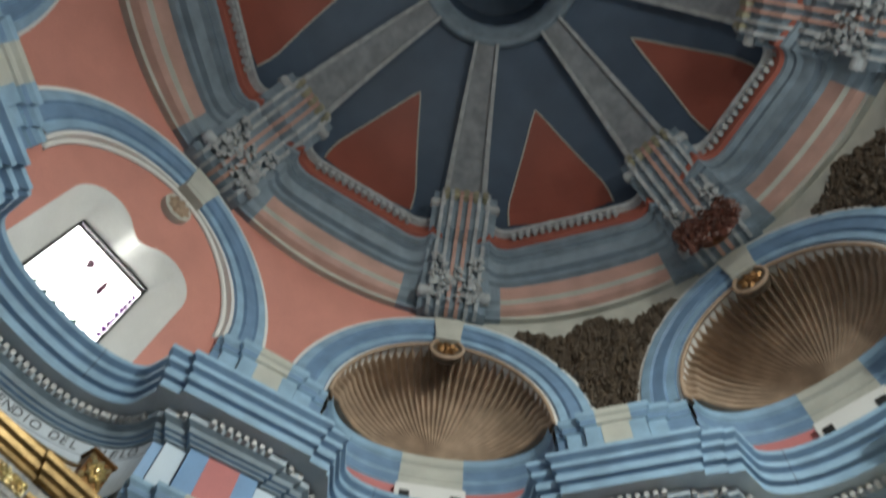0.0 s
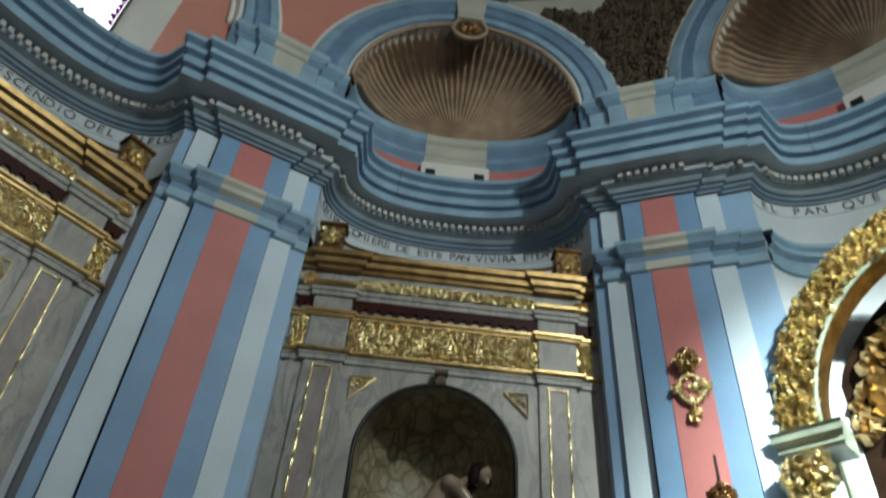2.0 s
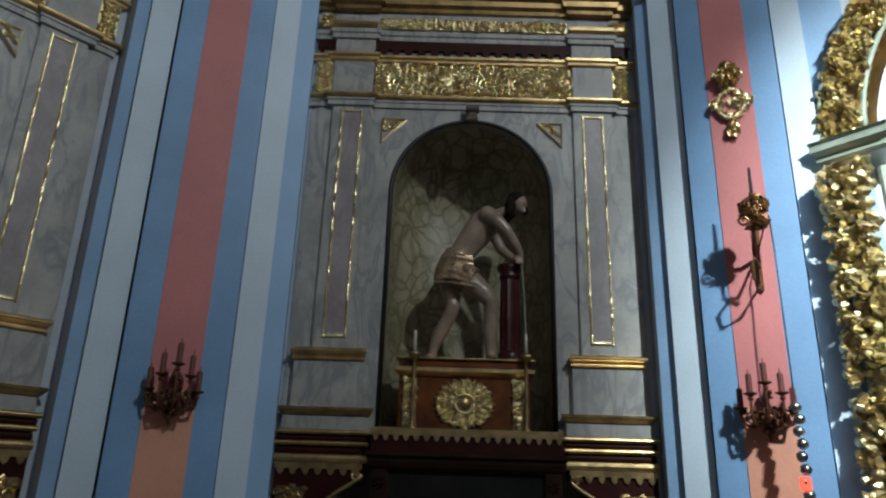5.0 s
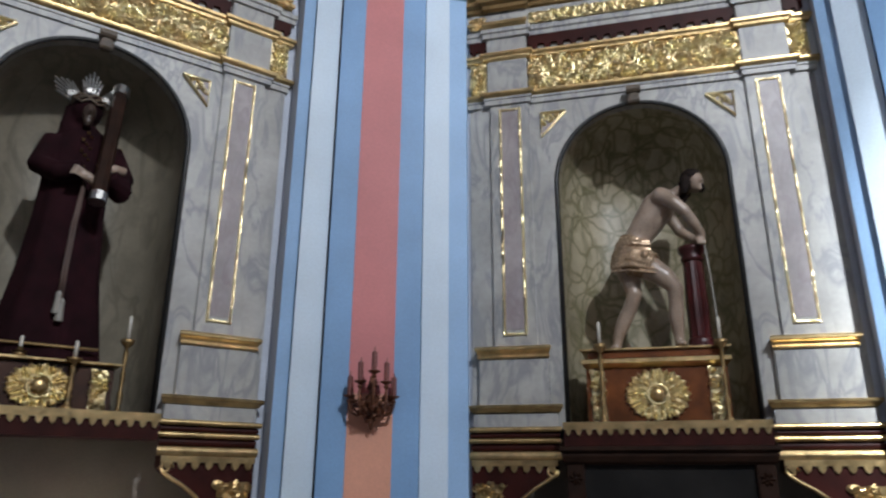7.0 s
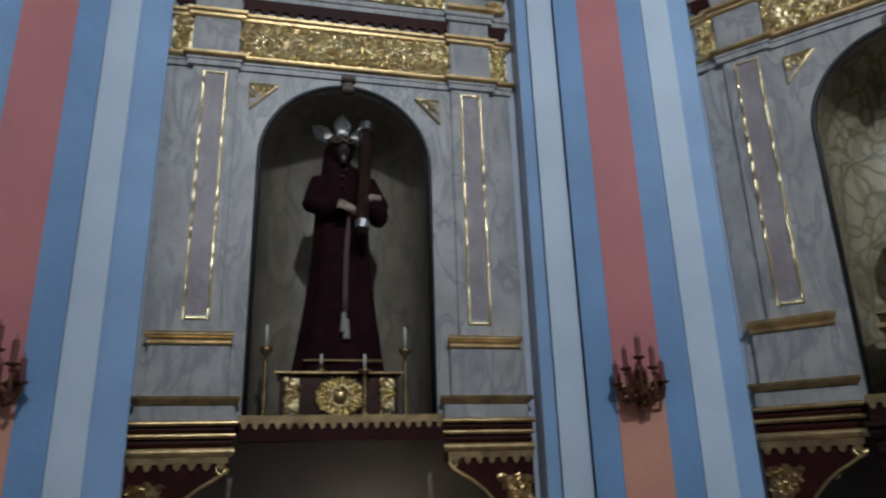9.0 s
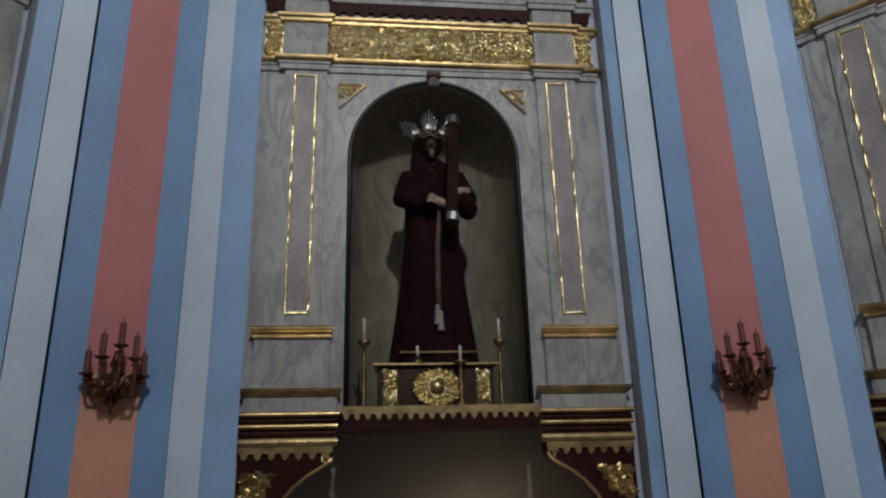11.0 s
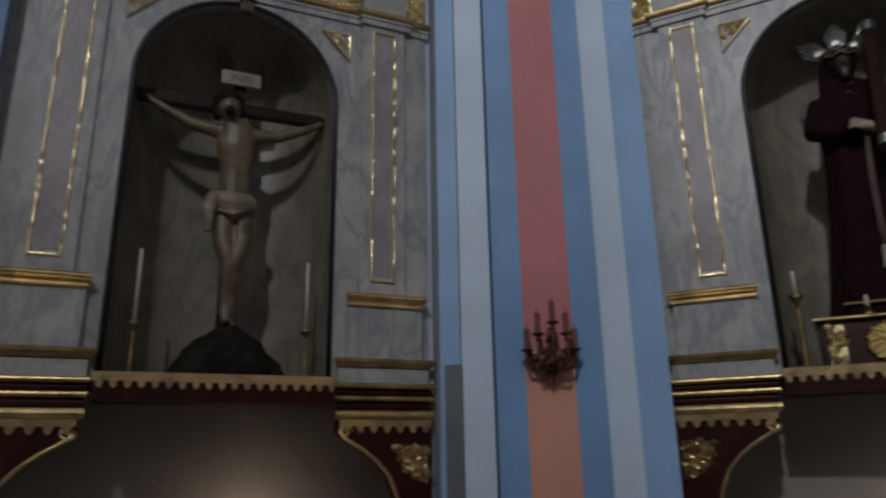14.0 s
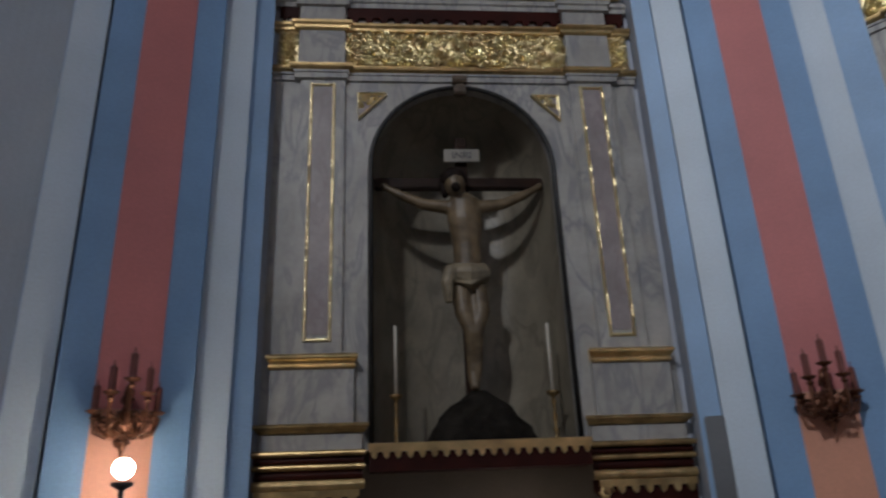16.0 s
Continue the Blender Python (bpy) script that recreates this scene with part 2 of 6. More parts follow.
SILVER = material("silver_metal", (0.5, 0.49, 0.46), 0.3, 1.0, vary=0.3, scale=9)
WAX = material("ivory_wax", (0.62, 0.58, 0.5), 0.45, vary=0.06)
WAX_RED = material("dull_red_candle", (0.17, 0.055, 0.045), 0.45, vary=0.15)
PLASTER = material("brown_grey_plaster", (0.29, 0.245, 0.20), 0.75, vary=0.12, scale=2)
ROCK = material("black_rock", (0.02, 0.017, 0.014), 0.9, vary=0.4, scale=9, bump=0.6, bump_dist=0.02, spec=0.1)
BLACK = material("black_paint", (0.012, 0.012, 0.012), 0.5)
HAIR = material("dark_brown_carved_hair", (0.016, 0.010, 0.008), 0.75, vary=0.4, scale=20, fine=90, bump=0.6, bump_dist=0.006, spec=0.15)
FACE_DARK = material("dark_painted_carving", (0.05, 0.033, 0.024), 0.4, vary=0.3, scale=12)
PALE_CLOTH = material("pale_carved_cloth", (0.26, 0.215, 0.145), 0.32, vary=0.3, scale=8)
ALTAR_GREEN = material("pale_green_marbled_paint", (0.36, 0.42, 0.34), 0.45, vary=0.2, scale=6)
INK = material("dark_letter_paint", (0.06, 0.06, 0.07), 0.6)
STONE_FLOOR = marble("polished_floor_marble", (0.20, 0.175, 0.15), (0.1, 0.08, 0.07), 1.5, 0.5)
STEEL = material("grey_metal_box", (0.16, 0.17, 0.18), 0.5, 0.3)
GLASS = glass_material("window_glass", (0.97, 0.97, 1.0))
PURPLE_GLASS = glass_material("purple_stained_glass", (0.07, 0.008, 0.10))
RED_GLASS = glass_material("mauve_stained_glass", (0.05, 0.015, 0.03))
GREEN_GLASS = glass_material("green_stained_glass", (0.025, 0.05, 0.03))


# ---- mesh helpers ----
def finish(name, bm, mats, parent=None, label="", smooth=False, recalc=True):
    if recalc:
        bmesh.ops.recalc_face_normals(bm, faces=bm.faces)
    me = bpy.data.meshes.new(name)
    bm.to_mesh(me)
    bm.free()
    for m in mats if isinstance(mats, (list, tuple)) else [mats]:
        me.materials.append(m)
    if smooth:
        me.polygons.foreach_set("use_smooth", [True] * len(me.polygons))
    ob = new(name, me)
    if parent:
        ob.parent = parent
    if label:
        ob["label"] = label
    return ob


def part(name, bm, mat, parent, label="", smooth=False, recalc=True):
    return finish(name, bm, mat, parent, label, smooth, recalc)


def uncounted(ob):
    ob["kind"] = "stuff"
    return ob


def thing(name, label, category, group="", kind="", m=None):
    ob = new(name)
    ob.empty_display_size = 0.1
    tagged(ob, label, category, group, kind)
    if m is not None:
        ob.matrix_basis = m
    return ob


def box(bm, x0, x1, y0, y1, z0, z1, bevel=0.0, mi=0):
    vs = [bm.verts.new((x, y, z)) for x in (x0, x1) for y in (y0, y1) for z in (z0, z1)]
    fs = []
    for idx in ((0, 1, 3, 2), (4, 6, 7, 5), (0, 4, 5, 1), (2, 3, 7, 6), (0, 2, 6, 4), (1, 5, 7, 3)):
        f = bm.faces.new([vs[i] for i in idx])
        f.material_index = mi
        fs.append(f)
    if bevel:
        es = {e for f in fs for e in f.edges}
        bmesh.ops.bevel(bm, geom=list(es), offset=bevel, segments=2, affect="EDGES")
    return bm


def prism(bm, poly, z0, z1, mi=0):
    lo, hi = [bm.verts.new((x, y, z0)) for x, y in poly], [bm.verts.new((x, y, z1)) for x, y in poly]
    n = len(poly)
    fs = [bm.faces.new(lo[::-1]), bm.faces.new(hi)]
    for i in range(n):
        fs.append(bm.faces.new((lo[i], lo[(i + 1) % n], hi[(i + 1) % n], hi[i])))
    for f in fs:
        f.material_index = mi
    return bm


def slab(bm, poly, y0, y1, mi=0):
    """A plate with the outline poly in (x, z), between the depths y0 and y1."""
    a, b = [bm.verts.new((x, y0, z)) for x, z in poly], [bm.verts.new((x, y1, z)) for x, z in poly]
    n = len(poly)
    fs = [bm.faces.new(a), bm.faces.new(b[::-1])]
    for i in range(n):
        fs.append(bm.faces.new((a[i], b[i], b[(i + 1) % n], a[(i + 1) % n])))
    for f in fs:
        f.material_index = mi
    return bm


def moulding(bm, x0, x1, y, prof, back=0.0, mi=0):
    """A straight moulding from x0 to x1 on the face y; prof: (projection, z) from below up. Its ends return by the projection."""
    rows = []
    for pr, z in prof:
        rows.append([bm.verts.new((x0 - pr * RETURN, y - pr, z)), bm.verts.new((x1 + pr * RETURN, y - pr, z))])
    bl = [bm.verts.new((x, y + back, prof[0][1])) for x in (x0, x1)]
    tl = [bm.verts.new((x, y + back, prof[-1][1])) for x in (x0, x1)]
    fs = []
    for a, b in zip(rows, rows[1:]):
        fs.append(bm.faces.new((a[0], a[1], b[1], b[0])))
    fs.append(bm.faces.new((bl[0], bl[1], rows[0][1], rows[0][0])))
    fs.append(bm.faces.new((rows[-1][0], rows[-1][1], tl[1], tl[0])))
    fs.append(bm.faces.new([bl[0]] + [r[0] for r in rows] + [tl[0]]))
    fs.append(bm.faces.new([bl[1]] + [r[1] for r in rows] + [tl[1]]))
    for f in fs:
        f.material_index = mi
    return bm


RETURN = 0.5


def sweep(bm, path, prof, closed=False, mats=None, cap=True):
    """A profile of (projection, z), from below up, along a plan path of (x, y); projection goes to the path's left."""
    n = len(path)
    P = [Vector(q) for q in path]
    cols = []
    for i in range(n):
        ds = []
        if closed or i > 0:
            ds.append((P[i] - P[i - 1]).normalized())
        if closed or i < n - 1:
            ds.append((P[(i + 1) % n] - P[i]).normalized())
        ns = [Vector((-d.y, d.x)) for d in ds]
        if len(ns) == 2:
            k = max(0.35, 1 + ns[0].dot(ns[1]))
            off = (ns[0] + ns[1]) / k
        else:
            off = ns[0]
        cols.append([bm.verts.new((P[i].x + off.x * pr, P[i].y + off.y * pr, z)) for pr, z in prof])
    for i in range(n if closed else n - 1):
        a, b = cols[i], cols[(i + 1) % n]
        for j in range(len(prof) - 1):
            f = bm.faces.new((a[j], b[j], b[j + 1], a[j + 1]))
            if mats:
                f.material_index = mats(i, j)
    return bm


def lathe(bm, prof, n=12, c=(0, 0, 0), mi=0, caps=True, a0=0.0):
    rings = []
    for r, z in prof:
        rings.append([bm.verts.new((c[0] + r * math.cos(a0 + 2 * math.pi * i / n), c[1] + r * math.sin(a0 + 2 * math.pi * i / n), c[2] + z)) for i in range(n)])
    for a, b in zip(rings, rings[1:]):
        for i in range(n):
            bm.faces.new((a[i], a[(i + 1) % n], b[(i + 1) % n], b[i])).material_index = mi
    if caps:
        bm.faces.new(rings[0][::-1]).material_index = mi
        bm.faces.new(rings[-1]).material_index = mi
    return bm


def tube(bm, pts, rad, n=8, mi=0, flat=1.0):
    """A tube through points; rad is one radius or one for each point."""
    P = [Vector(q) for q in pts]
    rs = rad if isinstance(rad, (list, tuple)) else [rad] * len(P)
    rings = []
    for i, q in enumerate(P):
        d = (P[min(i + 1, len(P) - 1)] - P[max(i - 1, 0)]).normalized()
        up = Vector((0, 1, 0)) if abs(d.y) < 0.9 else Vector((1, 0, 0))
        s = d.cross(up).normalized()
        u = s.cross(d)
        rings.append([bm.verts.new(q + rs[i] * (s * math.cos(2 * math.pi * k / n) + flat * u * math.sin(2 * math.pi * k / n))) for k in range(n)])
    for a, b in zip(rings, rings[1:]):
        for k in range(n):
            bm.faces.new((a[k], a[(k + 1) % n], b[(k + 1) % n], b[k])).material_index = mi
    bm.faces.new(rings[0][::-1]).material_index = mi
    bm.faces.new(rings[-1]).material_index = mi
    return bm


def ball(bm, c, r, nu=8, nv=6, mi=0, sq=(1, 1, 1)):
    return_rings = []
    top, bot = bm.verts.new((c[0], c[1], c[2] + r * sq[2])), bm.verts.new((c[0], c[1], c[2] - r * sq[2]))
    for j in range(1, nv):
        a = math.pi * j / nv
        return_rings.append([bm.verts.new((c[0] + r * sq[0] * math.sin(a) * math.cos(2 * math.pi * i / nu), c[1] + r * sq[1] * math.sin(a) * math.sin(2 * math.pi * i / nu), c[2] + r * sq[2] * math.cos(a))) for i in range(nu)])
    for i in range(nu):
        k = (i + 1) % nu
        bm.faces.new((top, return_rings[0][i], return_rings[0][k])).material_index = mi
        bm.faces.new((bot, return_rings[-1][k], return_rings[-1][i])).material_index = mi
        for a, b in zip(return_rings, return_rings[1:]):
            bm.faces.new((a[i], b[i], b[k], a[k])).material_index = mi
    return bm


def leaf(bm, c, size, turn, y_out, rng):
    """One small carved leaf lying on a face that looks along -y: a ridged, pointed lobe."""
    w, l, h = size * rng.uniform(0.3, 0.5), size * rng.uniform(0.7, 1.1), y_out * rng.uniform(0.6, 1.2)
    ca, sa = math.cos(turn), math.sin(turn)
    def q(a, b, d):
        return bm.verts.new((c[0] + a * ca - b * sa, c[1] - d, c[2] + a * sa + b * ca))
    tip, tail = q(0, l * 0.6, h * 0.3), q(0, -l * 0.5, 0)
    r1, r2 = q(0, l * 0.2, h), q(0, -l * 0.15, h * 0.8)
    a1, a2 = q(w, l * 0.1, 0), q(w * 0.8, -l * 0.25, 0)
    b1, b2 = q(-w, l * 0.1, 0), q(-w * 0.8, -l * 0.25, 0)
    for f in ((tip, r1, a1), (a1, r1, r2, a2), (a2, r2, tail), (r1, tip, b1), (r2, r1, b1, b2), (tail, r2, b2)):
        bm.faces.new(f)


def scroll(bm, c, r, turn, rad, hand=1, turns=1.4, n=12, y_out=0.0):
    pts = []
    for i in range(n + 1):
        s = i / n
        a = turn + hand * s * turns * 2 * math.pi
        rr = r * (1 - 0.8 * s)
        pts.append((c[0] + rr * math.cos(a), c[1] - y_out * (0.4 + 0.6 * s), c[2] + rr * math.sin(a)))
    tube(bm, pts, [rad * (1 - 0.4 * i / n) for i in range(n + 1)], 5)


def carved(bm, inside, x0, x1, z0, z1, y, n, size, depth, seed):
    """Carved foliage: leaves and small scrolls strewn over an area; inside(x, z) says where."""
    rng = random.Random(seed)
    made = 0
    while made < n:
        x, z = rng.uniform(x0, x1), rng.uniform(z0, z1)
        made += 1
        if not inside(x, z):
            continue
        if rng.random() < 0.25:
            scroll(bm, (x, y, z), size * 0.55, rng.uniform(0, 6.28), size * 0.13, rng.choice((-1, 1)), n=8, y_out=depth)
        else:
            leaf(bm, (x, y, z), size * rng.uniform(0.8, 1.4), rng.uniform(0, 6.28), depth, rng)
    return bm


def rosette(bm, c, r, petals, depth):
    for k in range(petals):
        a = 2 * math.pi * k / petals
        leaf(bm, (c[0] + 0.55 * r * math.cos(a), c[1], c[2] + 0.55 * r * math.sin(a)), r * 0.85, a - math.pi / 2, depth, random.Random(5))
    ball(bm, (c[0], c[1] - depth * 0.4, c[2]), r * 0.3, 8, 6, sq=(1, 0.8, 1))
    return bm


def arc(cx, cz, r, a0, a1, n):
    return [(cx + r * math.cos(a0 + (a1 - a0) * i / n), cz + r * math.sin(a0 + (a1 - a0) * i / n)) for i in range(n + 1)]


def zigzag(x0, x1, z_top, z_mid, z_low, n):
    """The outline of a scalloped fringe."""
    pts = [(x0, z_top), (x0, z_mid)]
    w = (x1 - x0) / n
    for i in range(n):
        a = x0 + i * w
        pts += [(a + 0.2 * w, z_mid), (a + 0.3 * w, z_low + 0.35 * (z_mid - z_low)), (a + 0.5 * w, z_low), (a + 0.7 * w, z_low + 0.35 * (z_mid - z_low)), (a + 0.8 * w, z_mid)]
    return pts + [(x1, z_mid), (x1, z_top)]


# ---- structure ----
NW, ND, NB = 1.40, 4.86, 0.82      # niche half width, depth of its mouth, its own depth
CLUSTER = [(0.58, 5.0), (0.58, 4.95), (0.36, 4.95), (0.36, 4.88), (0.2, 4.88), (-0.2, 4.88), (-0.36, 4.88), (-0.36, 4.95), (-0.58, 4.95), (-0.58, 5.0)]


def plan_point(deg, u, r):
    v = at_angle(deg) @ Vector((u, r, 0))
    return (v.x, v.y)


def niche_uv(t):
    """A point of the niche's plan, squarer than an ellipse; t from 0 to pi."""
    c, s = math.cos(t), math.sin(t)
    return NW * math.copysign(abs(c) ** (2 / 2.3), c), ND + NB * max(0.0, s) ** (2 / 2.3)


def niche_curve(deg, n=40):
    return [plan_point(deg, *niche_uv(math.pi * i / n)) for i in range(n + 1)]


LOOP, LOOP_TAG = [], []
for (pair, deg, half, shift), k in zip(PIERS, ORDER):
    pts = niche_curve(BAYS[k])
    LOOP += pts
    LOOP_TAG += [k] * (len(pts) - 1) + ["edge"]
    LOOP += [plan_point(deg, u, r) for u, r in CLUSTER]
    LOOP_TAG += ["step", "side", "step", "shaft", "centre", "shaft", "step", "side", "step", "edge"]

bm = bmesh.new()
lathe(bm, [(7.2, -0.2), (7.2, 0.0)], 64, (CX, CY, 0))
floor = finish("floor", bm, STONE_FLOOR)
tagged(floor, "polished stone floor of the round chapel", "floor", kind="structure")
bm = bmesh.new()
lathe(bm, [(6.75, 0.0), (6.75, 11.9), (7.0, 11.9), (7.0, 0.0)], 64, (CX, CY, 0), caps=False)
lathe(bm, [(6.75, 11.9), (4.2, 12.6)], 64, (CX, CY, 0), caps=False)
outer = finish("wall_outer", bm, PLASTER)
tagged(outer, "plain outer wall of the chapel", "wall", kind="structure")

# entablature
ent = thing("entablature", "blue and grey painted entablature with white dentils, curving into the niches", "cornice", kind="structure")
bm = bmesh.new()
sweep(bm, LOOP, [(0.0, 6.62), (0.03, 6.62), (0.03, 6.645), (0.06, 6.66), (0.06, 6.69), (0.09, 6.70), (0.10, 6.73), (0.10, 6.755), (0.155, 6.79)], True, lambda i, j: 1 if j in (2, 4) else 0)
part("bed_moulding", bm, [GREY_BLUE, ENT_DEEP], ent, recalc=False)
bm = bmesh.new()
sweep(bm, LOOP, [(0.155, 6.79), (0.155, 6.875), (0.33, 6.885)], True)
part("soffit", bm, TAUPE, ent, "blue-grey painted underside", recalc=False)
bm = bmesh.new()
sweep(bm, LOOP, [(0.33, 6.885), (0.33, 6.98), (0.31, 6.99), (0.31, 7.01), (0.36, 7.03), (0.36, 7.12), (0.34, 7.13), (0.34, 7.16), (0.39, 7.19), (0.39, 7.26), (0.37, 7.27), (0.43, 7.32), (0.43, 7.38), (0.30, 7.42), (-0.05, 7.43)], True, lambda i, j: 1 if j in (1, 2, 3, 6, 7, 10) else 0)
part("corona", bm, [ENT_BLUE, ENT_DEEP], ent, recalc=False)
for k in ORDER:
    bm = bmesh.new()
    sweep(bm, niche_curve(BAYS[k]), [(0.0, 6.0), (0.0, 6.47), (0.008, 6.475), (0.008, 6.63)])
    part("frieze", bm, WALL_WHITE, ent, "white painted frieze with lettering", recalc=False)

# dark joints where the cornice has cracked
for k, u in (("A", 0.30), ("A", 0.66), ("M", 0.72), ("B", 0.35)):
    pts = [plan_point(BAYS[k], *niche_uv(math.pi * u + d)) for d in (0.0, 0.005)]
    bm = bmesh.new()
    sweep(bm, pts, [(0.315, 7.0), (0.365, 7.03), (0.365, 7.12), (0.345, 7.15), (0.395, 7.19), (0.395, 7.26), (0.435, 7.32), (0.435, 7.385)])
    part("crack", bm, INK, ent, "thin dark crack", recalc=False)

# dentils, in the visible stretch
bm = bmesh.new()
box(bm, -0.024, 0.024, -0.055, 0.0, -0.032, 0.034, 0.003)
dentil_mesh = None
acc, count = 0.0, 0
n_loop = len(LOOP)
for i in range(n_loop):
    a, b = Vector(LOOP[i]), Vector(LOOP[(i + 1) % n_loop])
    d = b - a
    nrm = Vector((-d.y, d.x)).normalized()
    a2, b2 = a + nrm * 0.155, b + nrm * 0.155
    mid = (a + b) / 2 - Vector((CX, CY))
    ang = math.degrees(math.atan2(-mid.x, mid.y))
    while acc < d.length:
        q = a2 + (b2 - a2) * (acc / d.length)
        if -75 < ang < 130 and LOOP_TAG[i] != "step" and count < 299:
            if dentil_mesh is None:
                ob = part("dentil", bm, DENTIL, ent, "small white dentil block")
                dentil_mesh = ob.data
            else:
                ob = new("dentil", dentil_mesh)
                ob.parent = ent
            ob.matrix_basis = Matrix.Translation((q.x, q.y, 6.83)) @ Matrix.Rotation(math.atan2(-nrm.y, -nrm.x) - math.pi / 2, 4, "Z")
            count += 1
        acc += 0.085
    acc -= d.length


# lettering on the frieze
def letters(text, deg, s0, s1, z, h, parent):
    cu = bpy.data.curves.new("lettering", "FONT")
    cu.size, cu.extrude, cu.align_x = h * 1.35, 0.002, "CENTER"
    n = len(text)
    ts = [s0 + (s1 - s0) * q / 800 for q in range(801)]
    lens = [0.0]
    for ta, tb in zip(ts, ts[1:]):
        lens.append(lens[-1] + math.dist(niche_uv(ta), niche_uv(tb)))
    length = lens[-1]
    for i, ch in enumerate(text):
        if ch == " ":
            continue
        cu.body = ch
        tmp = bpy.data.objects.new("tmp", cu)
        scene.collection.objects.link(tmp)
        bpy.context.view_layer.update()
        me = bpy.data.meshes.new_from_object(tmp.evaluated_get(bpy.context.evaluated_depsgraph_get()))
        bpy.data.objects.remove(tmp)
        me.materials.clear()
        me.materials.append(INK)
        goal = length * i / max(1, n - 1)
        a = next((ts[q] for q in range(len(ts)) if lens[q] >= goal - 1e-6), s1)
        u, r = niche_uv(a)
        (ua, ra), (ub, rb) = niche_uv(a + 0.01), niche_uv(a - 0.01)
        tang = math.atan2(rb - ra, ub - ua)
        u, r = u + 0.012 * math.sin(tang), r - 0.012 * math.cos(tang)
        ob = new("letter", me)
        ob.parent = parent
        ob.matrix_basis = at_angle(deg) @ pose(u, r, z) @ Matrix.Rotation(tang, 4, "Z") @ pose(0, 0, 0, 90, 0, 0)


letters("QVIEN COMIERE DE ESTE PAN VIVIRA ETERNAMENTE", BAYS["A"], math.pi * 0.93, math.pi * 0.06, 6.50, 0.105, ent)
letters("EL PAN VIVO QVE DESCENDIO DEL CIELO", BAYS["B"], math.pi * 0.95, math.pi * 0.06, 6.50, 0.105, ent)
letters("EL PAN QVE YO LES DARE", BAYS["M"], math.pi * 0.93, math.pi * 0.30, 6.50, 0.105, ent)


# piers: pilaster clusters with painted stripes
def pier(deg, half, shift, name_label):
    """Stripes of a pier between two niches. half: half the angle between the niches' axes."""
    th = thing("pilaster", name_label, "pilaster", "pilasters between the niches", "structure", at_angle(deg))
    def corner(sign):
        m = at_angle(0).inverted() @ at_angle(-half - (shift if sign > 0 else -shift))
        v = m @ Vector((-NW, ND, 0))
        w = m @ Vector((-1.5, 5.42, 0))
        return (sign * v.x, v.y), (sign * w.x, w.y)
    for z0, z1, first in ((0.0, 5.75, True), (6.02, 6.63, False), (7.43, 8.42, None)):
        top = first is None
        bm = bmesh.new()
        prism(bm, [(-0.352, 4.88), (0.352, 4.88), (0.352, 5.6), (-0.352, 5.6)], z0, z1)
        part("shaft" if first else "frieze_block" if not top else "attic_block", bm, ENT_BLUE if top else BLUE, th)
        for s in (-1, 1):
            bm = bmesh.new()
            prism(bm, [(s * 0.368, 4.95), (s * 0.574, 4.95), (s * 0.574, 5.6), (s * 0.368, 5.6)], z0, z1)
            part("side_strip", bm, ENT_BLUE if top else PALE, th)
            c, w = corner(s)
            bm = bmesh.new()
            prism(bm, [(s * 0.581, 5.0), c, w, (s * 0.581, 5.6)], z0, z1)
            part("edge_strip", bm, ENT_DEEP if top else LIGHT_BLUE, th)
    for z0, z1, mt, nm in ((0.0, 2.16, SALMON, "lower_panel"), (2.162, 5.75, PINK, "upper_panel"), (6.02, 6.61, PINK, "frieze_panel"), (7.43, 8.3, CREAM, "attic_panel")):
        bm = bmesh.new()
        box(bm, -0.16, 0.16, 4.873, 4.9, z0, z1)
        part(nm, bm, mt, th)
    # capital and attic mouldings, creamy over the middle panel
    path = [corner(1)[0]] + CLUSTER + [corner(-1)[0]]
    tags = [0, 0, 0, 0, 0, 1, 0, 0, 0, 0, 0]
    bm = bmesh.new()
    sweep(bm, path, [(0.0, 5.70), (0.03, 5.72), (0.03, 5.80), (0.02, 5.82), (0.02, 5.88), (0.07, 5.92), (0.07, 5.97), (0.1, 6.01), (0.1, 6.05), (0.0, 6.08)], False, lambda i, j: 2 if tags[i] and j not in (3,) else (1 if j in (3, 5) else 0))
    part("capital", bm, [ENT_BLUE, ENT_DEEP, CREAM], th, recalc=False)
    bm = bmesh.new()
    sweep(bm, path, [(0.0, 8.18), (0.03, 8.2), (0.03, 8.28), (0.07, 8.32), (0.07, 8.4), (0.0, 8.43)], False, lambda i, j: 2 if tags[i] else (1 if j == 1 else 0))
    part("attic_moulding", bm, [ENT_BLUE, ENT_DEEP, CREAM], th, recalc=False)
    return th


for pair, deg, half, shift in PIERS:
    pier(deg, half, shift, "blue, white and pink striped pilaster with a moulded capital")

